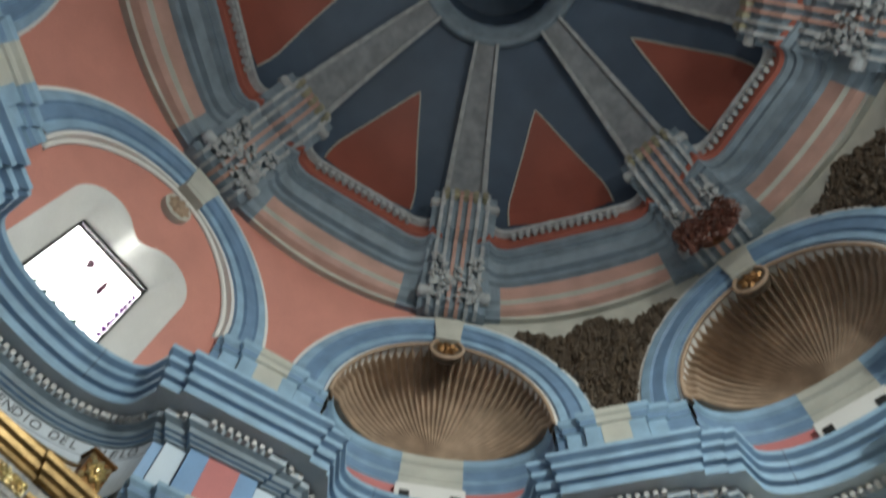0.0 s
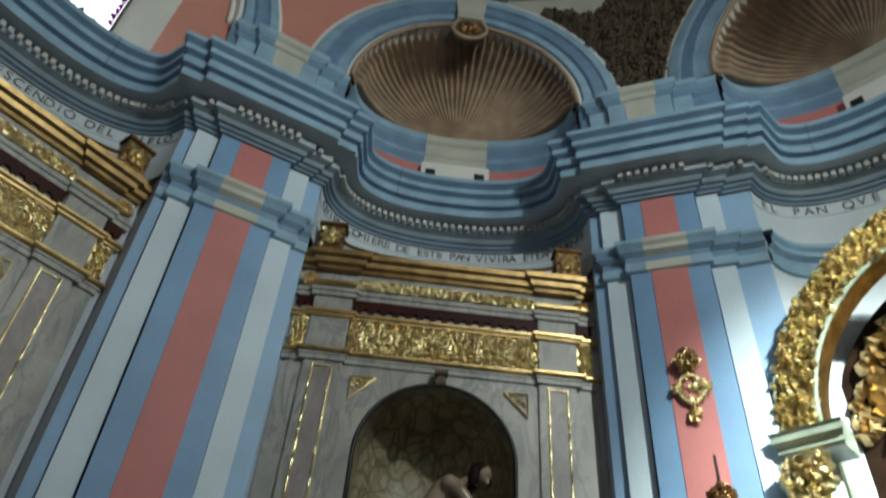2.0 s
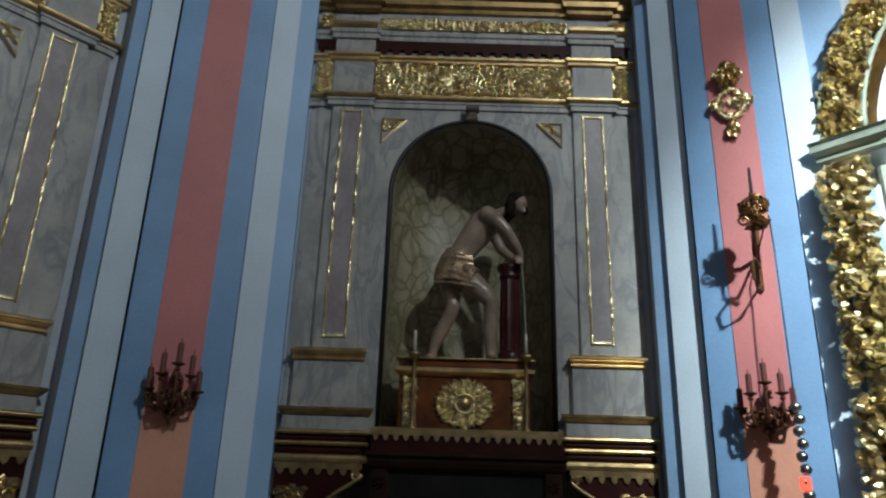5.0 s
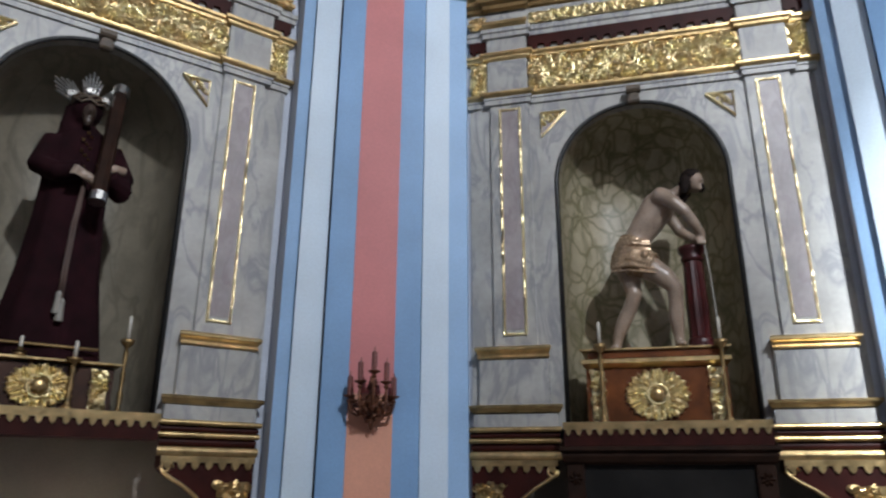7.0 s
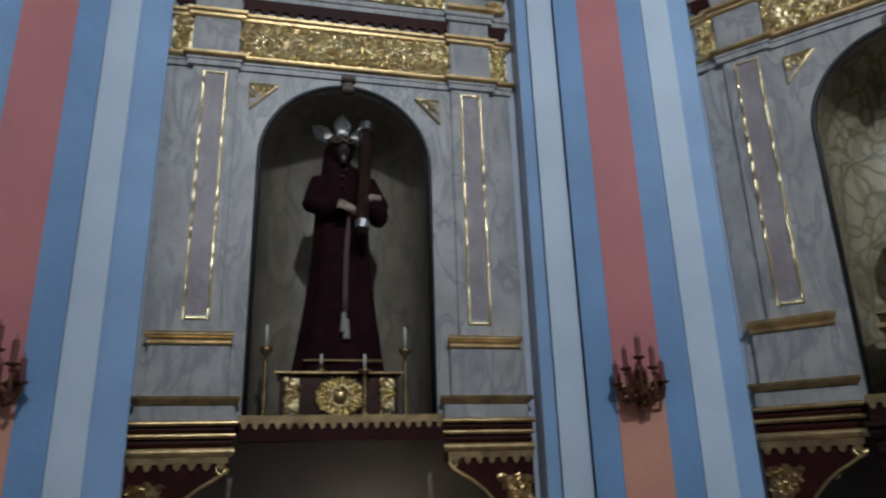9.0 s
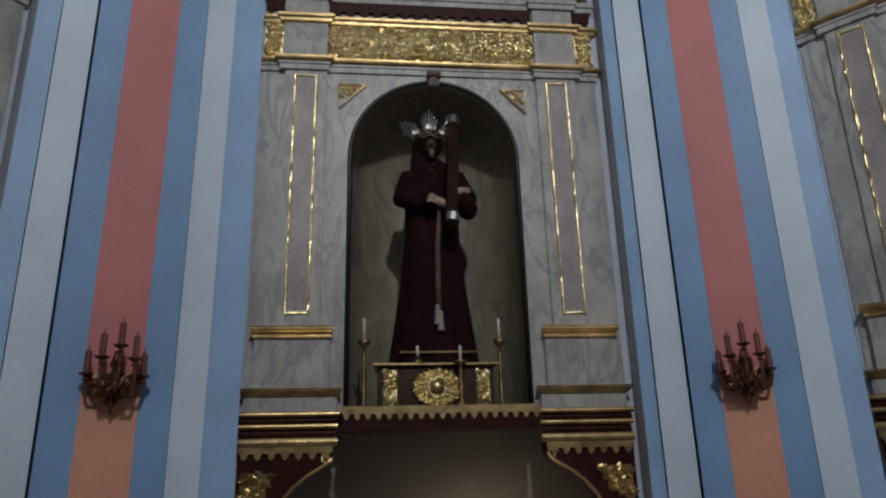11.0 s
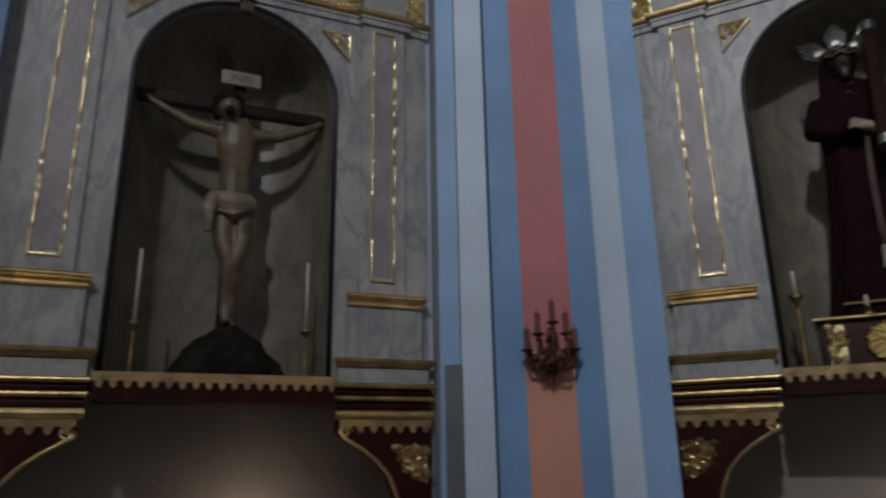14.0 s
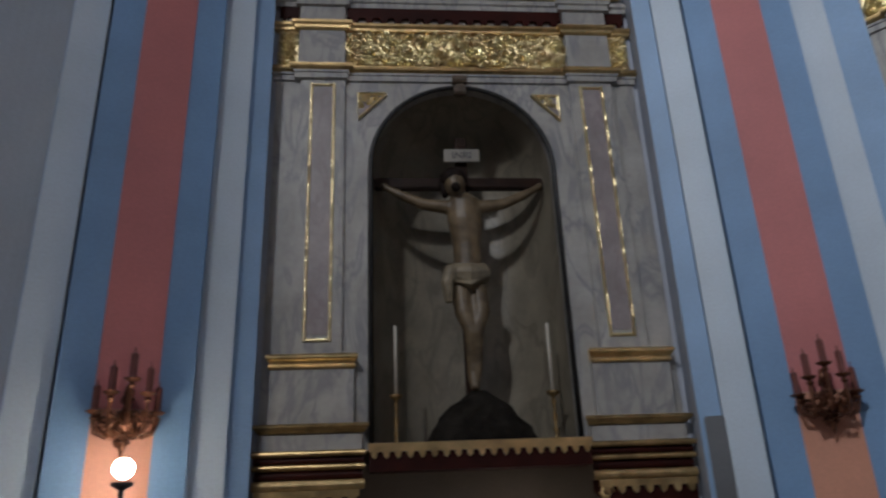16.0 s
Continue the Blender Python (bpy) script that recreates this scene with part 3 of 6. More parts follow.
# lower walls of the bays
for k in ORDER:
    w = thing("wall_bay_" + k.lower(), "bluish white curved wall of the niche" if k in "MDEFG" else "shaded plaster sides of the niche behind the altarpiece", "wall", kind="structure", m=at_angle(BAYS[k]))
    bm = bmesh.new()
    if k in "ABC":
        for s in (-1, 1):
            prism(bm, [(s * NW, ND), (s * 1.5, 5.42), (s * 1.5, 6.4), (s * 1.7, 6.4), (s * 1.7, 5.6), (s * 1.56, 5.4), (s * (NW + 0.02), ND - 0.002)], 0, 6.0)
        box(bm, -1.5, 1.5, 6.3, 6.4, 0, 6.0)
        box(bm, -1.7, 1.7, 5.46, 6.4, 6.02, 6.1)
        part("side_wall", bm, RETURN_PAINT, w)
        bm = bmesh.new()
        box(bm, -1.49, 1.49, 5.62, 5.68, 0, 1.9)
        part("back_wall", bm, PLASTER, w)
    else:
        pts = [niche_uv(math.pi * i / 40) for i in range(41)]
        sweep(bm, pts, [(0, 0), (0, 6.02)])
        sweep(bm, pts, [(0.0, 5.70), (0.03, 5.72), (0.03, 5.80), (0.02, 5.82), (0.02, 5.88), (0.07, 5.92), (0.07, 5.97), (0.1, 6.01), (0.1, 6.05), (0.0, 6.08)], False, lambda i, j: 1)
        part("curved_wall", bm, [WALL_WHITE, ENT_BLUE], w, recalc=False)

# arches
bm = bmesh.new()
AC = 8.43
prof = [(1.38, 5.1), (1.38, 4.80), (1.43, 4.80), (1.44, 4.76), (1.55, 4.76), (1.57, 4.72), (1.72, 4.72), (1.74, 4.69), (1.86, 4.69), (1.88, 4.71), (1.93, 4.71), (1.94, 4.79), (1.94, 4.95)]
cols = []
for i in range(49):
    a = math.pi * i / 48
    cols.append([bm.verts.new((r * math.cos(a), y, AC + r * math.sin(a))) for r, y in prof])
for a, b in zip(cols, cols[1:]):
    for j in range(len(prof) - 1):
        bm.faces.new((a[j], b[j], b[j + 1], a[j + 1])).material_index = {0: 2, 1: 2, 3: 0, 5: 1, 7: 0, 9: 2, 10: 2}.get(j, 1)
arch_mesh = None
for k in ORDER:
    if arch_mesh is None:
        ob = finish("archivolt", bm, [ENT_BLUE, ENT_DEEP, WHITE])
        arch_mesh = ob.data
        for poly in arch_mesh.polygons:
            poly.use_smooth = False
    else:
        ob = new("archivolt", arch_mesh)
    ob.matrix_basis = at_angle(BAYS[k])
    tagged(ob, "blue stepped arch moulding with white edges over a niche", "arch", "arches round the drum", "structure")
    bm = bmesh.new()
    prism(bm, [(-0.17, 4.68), (0.17, 4.68), (0.2, 4.9), (-0.2, 4.9)], AC + 1.36, AC + 1.5)
    slab(bm, [(-0.17, AC + 1.45), (0.17, AC + 1.45), (0.22, AC + 1.9), (-0.22, AC + 1.9)], 4.675, 4.8)
    key = finish("keystone", bm, CREAM, label="")
    key.matrix_basis = at_angle(BAYS[k])
    tagged(key, "cream painted keystone of the niche arch", "keystone", "keystones", "structure")

# spandrel walls between the arches
CARVED_PIERS = {"MA", "GM"}
SP_TOP = 10.56


def spandrel_edge(z, half):
    """The angle from a pier's axis to the arch's outer edge at height z."""
    u = math.sqrt(max(0.0, 1.93 ** 2 - (z - AC) ** 2))
    return radians(half) - math.atan(u / 4.80)


def spandrel_r(phi, z, half):
    """The wall leans inwards as it rises between two arches."""
    pe = spandrel_edge(z, half)
    t = max(0.0, min(1.0, (z - AC) / (SP_TOP - AC)))
    mid = 5.25 - 0.46 * t ** 1.2
    w = 1 - min(1.0, abs(phi) / max(pe, 1e-4))
    return mid * w + 4.80 / math.cos(radians(half) - pe) * (1 - w)


for pair, deg, half, shift in PIERS:
    bm = bmesh.new()
    rows = []
    for j in range(25):
        z = AC - 0.05 + (SP_TOP - AC + 0.05) * j / 24
        pe = spandrel_edge(z, half)
        row = []
        for q in range(-8, 9):
            ph = pe * q / 8
            r = spandrel_r(ph, z, half)
            row.append(bm.verts.new((r * math.sin(-ph), r * math.cos(ph), z)))
        rows.append(row)
    for a, b in zip(rows, rows[1:]):
        for q in range(16):
            bm.faces.new((a[q + 1], a[q], b[q], b[q + 1]))
    ob = finish("spandrel", bm, CREAM if pair in CARVED_PIERS else ROSE, recalc=False, smooth=True)
    ob.matrix_basis = at_angle(deg - shift)
    tagged(ob, "cream wall behind a carved relief" if pair in CARVED_PIERS else "rose painted wall between the arches", "wall", "spandrels", "structure")


# the ring over the arches
def near(deg, items):
    return min(abs((deg - x + 180) % 360 - 180) for x in items)


BAY_ANG, PIER_ANG = list(BAYS.values()), [q[1] for q in PIERS]


def ring_radius(deg, d, s, fillet=0.0):
    """Straight between the consoles; near each one it sweeps inwards round its side."""
    b = d / math.cos(radians(near(deg, PIER_ANG)))
    q = min(1.0, max(0.0, (12.5 - near(deg, BAY_ANG)) / 5.5))
    return d * (1 - s) + b * s - fillet * (1 - math.sqrt(1 - q * q))


angs = sorted({round(x + o * h, 3) for (pair, x, h, sh) in PIERS for o in [j / 30 - 1 for j in range(61)]})
ring = thing("upper_ring", "moulded ring of grey blue and beige stucco under the dome", "cornice", kind="structure")


def ring_band(name, levels, mats, pick, label=""):
    bm = bmesh.new()
    cols = []
    for a in angs:
        cols.append([bm.verts.new((*plan_point(a, 0, ring_radius(a, d, s, 0.24 * max(0.0, min(1.0, (z - 10.6) / 0.7)))), z)) for d, z, s in levels])
    for i, (a, b) in enumerate(zip(cols, cols[1:] + cols[:1])):
        flank = len(mats) - 1 if name == "lower_band" and near(angs[i], BAY_ANG) < 9.5 else None
        for j in range(len(levels) - 1):
            bm.faces.new((a[j], b[j], b[j + 1], a[j + 1])).material_index = pick(j) if flank is None else flank
    return part(name, bm, mats, ring, label, recalc=False)


ring_band("lower_band", [(4.80, 10.5, 0), (4.70, 10.48, 0), (4.68, 10.54, 0.1), (4.58, 10.58, 0.2), (4.52, 10.66, 0.3), (4.46, 10.70, 0.35), (4.36, 10.92, 0.5)], [CREAM, BEIGE, GREY_BLUE], lambda j: 0 if j in (0, 1, 4) else 1, "beige pink curved band")
ring_band("cornice", [(4.36, 10.92, 0.5), (4.28, 10.94, 0.6), (4.26, 11.02, 0.6), (4.18, 11.06, 0.7), (4.08, 11.2, 0.85), (4.0, 11.22, 0.9), (3.98, 11.27, 1), (3.90, 11.29, 1), (3.88, 11.34, 1)], [GREY_BLUE, GREY_DEEP], lambda j: 1 if j in (2, 5) else 0)
ring_band("dentil_band", [(3.88, 11.34, 1), (3.82, 11.36, 1), (3.80, 11.56, 1)], [DOME_PINK], lambda j: 0, "dark red band behind the dentils")
ring_band("top_fillet", [(3.80, 11.56, 1), (3.70, 11.575, 1), (3.68, 11.62, 1), (4.05, 11.66, 1)], [STUCCO], lambda j: 0)
bm = bmesh.new()
box(bm, -0.032, 0.032, -0.085, 0, -0.045, 0.055, 0.006)
ring_dentil = part("dentil", bm, STUCCO, ring)
first = True
for pair, deg, half, shift in PIERS[:3] + PIERS[7:]:
    for j in range(-7, 8):
        ob = ring_dentil if first else new("dentil", ring_dentil.data)
        first = False
        ob.parent = ring
        ob.matrix_basis = at_angle(deg) @ pose(j * 0.112, 3.80, 11.50)


# shells and window lunettes in the arches
def shell_niche(deg):
    th = thing("shell_niche", "tan scallop shell half dome with fluted ribs over a painted niche wall", "niche", "shell niches", "structure", at_angle(deg))
    bm = bmesh.new()
    nphi, ns, lobes = 288, 22, 36
    rows = []
    for j in range(ns + 1):
        s = 0.02 + (math.pi / 2 - 0.02) * j / ns
        row = []
        for i in range(nphi + 1):
            phi = math.pi * i / nphi
            flute = abs(math.sin(lobes * phi)) ** 0.7
            amp = 0.10 * min(1, s / 1.1) * (0.35 if s > 1.5 else 1)
            k = 1 - amp * (1 - flute)
            row.append(bm.verts.new((1.39 * k * math.cos(phi) * math.sin(s), 4.84 + 0.86 * math.cos(s) * k, AC + 0.02 + 1.39 * k * math.sin(phi) * math.sin(s))))
        rows.append(row)
    for a, b in zip(rows, rows[1:]):
        for i in range(nphi):
            bm.faces.new((a[i], a[i + 1], b[i + 1], b[i]))
    part("shell", bm, SHELL, th, recalc=False, smooth=True)
    # wall under the shell
    pts = [niche_uv(math.pi * i / 40) for i in range(41)]
    bm = bmesh.new()
    levels = [(0.0, 7.40), (0.0, 7.62), (0.01, 7.63), (0.01, 7.95), (0.03, 7.97), (0.03, 8.1), (0.05, 8.13), (0.05, 8.3), (0.09, 8.34), (0.09, 8.45)]
    sweep(bm, pts, levels, False, lambda i, j: 2 if 17 <= i < 23 else (1 if j == 2 else (3 if j in (4, 6) else 0)))
    part("niche_wall", bm, [ENT_BLUE, PINK, CREAM, ENT_DEEP], th, recalc=False)
    for s in (-1, 1):
        bm = bmesh.new()
        box(bm, s * 0.3 - 0.06, s * 0.3 + 0.06, 5.535, 5.56, 7.66, 7.78)
        part("vent_hole", bm, BLACK, th)
    bm = bmesh.new()
    box(bm, -0.42, 0.42, 5.55, 5.72, 7.43, 7.92, 0.01)
    part("white_block", bm, WHITE, th)
    # medallion under the crown
    bm = bmesh.new()
    slab(bm, arc(0, AC + 1.2, 0.21, 0, 2 * math.pi * 23 / 24, 23), 4.74, 4.86)
    part("medallion", bm, CARVED, th)
    bm = bmesh.new()
    pts = [(x, 4.73, z) for x, z in arc(0, AC + 1.2, 0.22, 0, 2 * math.pi, 24)]
    tube(bm, pts, 0.028, 6)
    part("medallion_rim", bm, SHELL, th, smooth=True)
    bm = bmesh.new()
    rosette(bm, (0, 4.74, AC + 1.2), 0.16, 7, 0.04)
    uncounted(part("medallion_rosette", bm, BRONZE, th))
    bm = bmesh.new()
    pts = [(x, 4.79, z) for x, z in arc(0, AC, 1.36, 0, math.pi, 48)]
    tube(bm, pts, 0.03, 6)
    part("rim", bm, SHELL, th, smooth=True)


def window_lunette(deg, name):
    """A rose lunette with a white splayed window."""
    th = thing(name, "stained glass window in a white splayed recess within a rose painted lunette", "window", "drum windows", "structure", at_angle(deg))
    def wall_y(x, z):
        """The lunette hollows towards the cornice and meets the arch at its rim."""
        return 4.85 + 0.44 * math.sqrt(max(0.0, 1 - (x / 1.42) ** 2)) * max(0.0, min(1.0, 1 - (z - 7.42) / 2.42))
    zb, hw = 7.44, 0.87
    outline = [(hw, zb), (hw, 8.52)] + arc(0.44, 8.52, 0.43, 0.1, 2.4, 12) + [(0.0, 8.76)] + arc(-0.44, 8.52, 0.43, math.pi - 2.4, math.pi - 0.1, 12) + [(-hw, 8.52), (-hw, zb)]
    pane = [(0.54, 7.56), (0.54, 8.86), (-0.54, 8.86), (-0.54, 7.56)]
    def resample(poly, m):
        L = [0]
        for a, b in zip(poly, poly[1:]):
            L.append(L[-1] + math.dist(a, b))
        out = []
        for i in range(m + 1):
            t = L[-1] * i / m
            j = max(q for q in range(len(L)) if L[q] <= t + 1e-9)
            j = min(j, len(poly) - 2)
            f = (t - L[j]) / max(1e-9, L[j + 1] - L[j])
            out.append((poly[j][0] + f * (poly[j + 1][0] - poly[j][0]), poly[j][1] + f * (poly[j + 1][1] - poly[j][1])))
        return out
    m = 60
    A, B = resample(outline, m), resample(pane, m)
    bm = bmesh.new()
    va = [bm.verts.new((x, wall_y(x, z) - 0.012, z)) for x, z in A]
    vm = [bm.verts.new((a[0] * 0.55 + b[0] * 0.45, wall_y(a[0], a[1]) + 0.17, a[1] * 0.55 + b[1] * 0.45)) for a, b in zip(A, B)]
    vb = [bm.verts.new((x, 5.48, z)) for x, z in B]
    for p1, p2 in ((va, vm), (vm, vb)):
        for i in range(m):
            bm.faces.new((p1[i], p1[i + 1], p2[i + 1], p2[i]))
    part("window_splay", bm, WHITE, th, "white plastered window splay", recalc=False, smooth=True)
    # lunette wall with the hole
    bm = bmesh.new()
    C = [(1.41 * math.cos(math.pi * i / m), AC + 1.41 * math.sin(math.pi * i / m)) for i in range(m + 1)]
    C = resample([(1.41, 7.42), (1.41, AC)] + C + [(-1.41, AC), (-1.41, 7.42)], m)
    rings = []
    for q in range(9):
        f = q / 8
        pts = [(a[0] * (1 - f) + c[0] * f, a[1] * (1 - f) + c[1] * f) for a, c in zip(A, C)]
        rings.append([bm.verts.new((x, wall_y(x, z), z)) for x, z in pts])
    for v1, v2 in zip(rings, rings[1:]):
        for i in range(m):
            bm.faces.new((v1[i], v2[i], v2[i + 1], v1[i + 1]))
    part("lunette_wall", bm, ROSE, th, recalc=False, smooth=True)
    bm = bmesh.new()
    tube(bm, [(x, wall_y(x, z) - 0.01, z) for x, z in arc(0, AC, 1.36, 0, math.pi, 40)], 0.035, 6)
    part("white_rim", bm, WHITE, th, smooth=True)
    bm = bmesh.new()
    tube(bm, [(x, 5.47, z) for x, z in [(-0.53, 7.58), (-0.53, 8.85), (0.53, 8.85), (0.53, 7.58), (-0.53, 7.58)]], 0.022, 4)
    part("window_frame", bm, BLACK, th)
    bm = bmesh.new()
    box(bm, -0.53, 0.53, 5.50, 5.506, 7.58, 8.85)
    ob = part("pane", bm, GLASS, th)
    ob.visible_shadow = False
    rng = random.Random(4)
    def bits(nm, mt, polys):
        bm = bmesh.new()
        for q in polys:
            slab(bm, q, 5.490, 5.496)
        o = part(nm, bm, mt, th)
        o.visible_shadow = False
    edge = []
    for j in range(7):
        a = -0.5 + j * 0.075
        edge.append([(a, 8.83), (a + 0.075, 8.83), (a + 0.06, 8.83 - rng.uniform(0.02, 0.09)), (a + 0.02, 8.83 - rng.uniform(0.03, 0.06))])
    for j in range(9):
        z = 7.75 + j * 0.1
        edge.append([(0.51, z), (0.51, z + 0.1), (0.5 - rng.uniform(0.01, 0.06), z + 0.08), (0.5 - rng.uniform(0.02, 0.05), z + 0.02)])
    bits("purple_border", PURPLE_GLASS, edge)
    bits("coloured_piece", RED_GLASS, [[(-0.16, 8.5), (-0.1, 8.56), (-0.06, 8.44), (-0.12, 8.35)], [(0.15, 8.5), (0.2, 8.35), (0.19, 8.15), (0.13, 8.25)]])
    bits("green_piece", GREEN_GLASS, [[(-0.4 + 0.14 * j, 7.62), (-0.3 + 0.14 * j, 7.62), (-0.34 + 0.14 * j, 7.62 + rng.uniform(0.03, 0.1))] for j in range(6)])
    bm = bmesh.new()
    slab(bm, arc(0, AC + 1.12, 0.2, 0, 2 * math.pi * 23 / 24, 23), 4.83, 4.93)
    part("medallion", bm, CREAM, th)
    bm = bmesh.new()
    rosette(bm, (0, 4.83, AC + 1.12), 0.17, 8, 0.05)
    uncounted(part("medallion_rosette", bm, SHELL, th))


for k in "MA":
    shell_niche(BAYS[k])
for j, k in enumerate("BCDEFG"):
    window_lunette(BAYS[k], "window_%d" % (j + 1))

# dome
DZ, DH, DR = 11.5, 2.95, 3.98


def dome_z(r):
    return DZ + DH * math.sqrt(max(0, 1 - (r / DR) ** 2))


bm = bmesh.new()
lathe(bm, [(r, dome_z(r)) for r in (3.98, 3.96, 3.9, 3.8, 3.6, 3.3, 2.95, 2.55, 2.1, 1.7, 1.3)], 96, (CX, CY, 0), caps=False)
dome = finish("ceiling_dome", bm, DOME_BLUE, recalc=False, smooth=True)
tagged(dome, "dark blue painted dome", "dome", kind="structure")
bm = bmesh.new()
lathe(bm, [(1.42, dome_z(1.42) - 0.02), (1.36, dome_z(1.36) - 0.14), (1.26, dome_z(1.3) - 0.12), (1.22, dome_z(1.3) - 0.02), (1.1, dome_z(1.3) + 0.05), (1.08, dome_z(1.3) + 0.2)], 48, (CX, CY, 0), caps=False)
orng = finish("oculus_ring", bm, GREY_BLUE, recalc=False, smooth=True)
tagged(orng, "grey blue moulded ring of the dome's oculus", "moulding", kind="structure")
bm = bmesh.new()
lathe(bm, [(1.08, dome_z(1.3) + 0.2), (1.08, 16.2), (0.0001, 16.9)], 32, (CX, CY, 0), caps=False)
lan = finish("ceiling_lantern", bm, DOME_BLUE, recalc=False)
tagged(lan, "dark blue inside of the lantern", "lantern", kind="structure")
for pair, deg, half, shift in PIERS:
    bm = bmesh.new()
    n = 14
    rows = []
    for j in range(n + 1):
        r = 3.9 + (2.5 - 3.9) * j / n
        w = radians(half - 12.3) * (1 - max(0, (3.75 - r)) / 1.25) ** 0.8 if r < 3.75 else radians(half - 12.3)
        rows.append([bm.verts.new(((r - 0.012) * math.sin(-w * q), (r - 0.012) * math.cos(w * q), dome_z(r) - 0.008)) for q in (-1, -0.5, 0, 0.5, 1)])
    for a, b in zip(rows, rows[1:]):
        for i in range(4):
            bm.faces.new((a[i], a[i + 1], b[i + 1], b[i]))
    tri = finish("dome_panel", bm, DOME_PINK, recalc=False)
    tri.matrix_basis = at_angle(deg)
    tagged(tri, "dark red triangular panel painted in the dome", "panel", "dome panels", "structure")
    for s in (0, 4):
        bm = bmesh.new()
        pts = []
        for j in range(n + 1):
            r = 3.9 + (2.5 - 3.9) * j / n
            w = radians(half - 12.3) * (1 - max(0, (3.75 - r)) / 1.25) ** 0.8 if r < 3.75 else radians(half - 12.3)
            q = -1 if s == 0 else 1
            pts.append(((r - 0.014) * math.sin(-w * q), (r - 0.014) * math.cos(w * q), dome_z(r) - 0.012))
        tube(bm, pts, 0.016, 4)
        part("edge_line", bm, CREAM, tri)

# ribs and consoles over each bay's axis
rib = None
for k in ORDER:
    m = at_angle(BAYS[k])
    if rib is None:
        rib = thing("dome_rib", "grey panelled rib of the dome with cream edges", "rib", "ribs of the dome", "structure", m)
        def strip(x0f, x1f, off):
            bm = bmesh.new()
            n = 14
            A = []
            for j in range(n + 1):
                r = 3.72 + (1.36 - 3.72) * j / n
                w = 0.36 - 0.15 * j / n
                nx = Vector((0, r / DR ** 2, (dome_z(r) - DZ) / DH ** 2)).normalized()
                q = Vector((0, r, dome_z(r))) - nx * off
                q2 = Vector((0, r, dome_z(r))) + nx * 0.02
                A.append([bm.verts.new((x0f * w, q.y, q.z)), bm.verts.new((x1f * w, q.y, q.z)), bm.verts.new((x1f * w, q2.y, q2.z)), bm.verts.new((x0f * w, q2.y, q2.z))])
            for a, b in zip(A, A[1:]):
                for i in range(4):
                    bm.faces.new((a[i], a[(i + 1) % 4], b[(i + 1) % 4], b[i]))
            bm.faces.new(A[0])
            bm.faces.new(A[-1][::-1])
            return bm
        part("rib_panel", strip(-0.75, 0.75, 0.13), RIB_GREY, rib)
        part("rib_edge", strip(-1.0, -0.75, 0.19), STUCCO, rib)
        part("rib_edge", strip(0.75, 1.0, 0.19), STUCCO, rib)
        base_rib = rib
    else:
        copy_thing(base_rib, m)

con = None
for k in ORDER:
    m = at_angle(BAYS[k])
    if con is None:
        con = thing("console", "large grey stucco console with scrolls and acanthus carving", "bracket", "consoles under the dome", "structure", m)
        prof = [(4.78, 10.44), (4.60, 10.44), (4.5, 10.5), (4.44, 10.62), (4.34, 10.66), (4.28, 10.9), (4.12, 11.12), (4.0, 11.22), (3.96, 11.36), (3.74, 11.42), (3.62, 11.56), (3.52, 11.62), (3.46, 11.8), (3.40, 11.84), (3.38, 12.0), (3.46, 12.08), (3.8, 12.1), (4.1, 11.9), (4.78, 11.2)]
        def con_slice(x0, x1, grow):
            bm = bmesh.new()
            a = [bm.verts.new((x0, y - grow, z - grow * 0.6)) for y, z in prof]
            b = [bm.verts.new((x1, y - grow, z - grow * 0.6)) for y, z in prof]
            bm.faces.new(a)
            bm.faces.new(b[::-1])
            for i in range(len(prof)):
                bm.faces.new((a[i], b[i], b[(i + 1) % len(prof)], a[(i + 1) % len(prof)]))
            return bm
        part("body", con_slice(-0.50, 0.50, 0.0), GREY_BLUE, con)
        part("face", con_slice(-0.40, 0.40, 0.045), GREY_BLUE, con)
        for j in range(6):
            x = -0.35 + 0.14 * j
            part("pleat", con_slice(x - 0.028, x + 0.028, 0.085), STUCCO if j in (0, 1, 4, 5) else BEIGE, con)
        low = [(4.52, 10.48), (4.44, 10.62), (4.33, 10.74), (4.26, 10.92), (4.12, 11.12)]
        rng = random.Random(52)
        bm = bmesh.new()
        for q in range(110):
            f = rng.random() * 3.999
            (ya, za), (yb, zb) = low[int(f)], low[int(f) + 1]
            f -= int(f)
            x = rng.choice((-1, 1)) * rng.uniform(0.16, 0.38) if rng.random() < 0.75 else rng.uniform(-0.16, 0.16)
            leaf(bm, (x, ya + (yb - ya) * f - 0.09, za + (zb - za) * f - 0.05), rng.uniform(0.09, 0.16), rng.uniform(-0.8, 0.8) + math.pi, 0.06, rng)
        uncounted(part("acanthus", bm, STUCCO, con, "pale grey stucco leaves"))
        for s in (-1, 1):
            for yy, zz, rr in ((4.42, 10.58, 0.10), (3.48, 11.74, 0.085)):
                bm = bmesh.new()
                tube(bm, [(s * 0.30, yy, zz), (s * 0.52, yy, zz)], rr, 14)
                tube(bm, [(s * 0.53, yy + rr * 0.75 * (1 - q / 18) * math.cos(q * 0.6), zz + rr * 0.75 * (1 - q / 18) * math.sin(q * 0.6)) for q in range(17)], 0.014, 5)
                part("volute", bm, STUCCO, con)
        for j in range(5):
            bm = bmesh.new()
            box(bm, -0.36 + j * 0.155, -0.26 + j * 0.155, 3.30, 3.42, 11.78, 12.06, 0.015)
            part("flute", bm, RIB_CREAM, con, "dull yellow flute")
        base_con = con
    else:
        copy_thing(base_con, m)

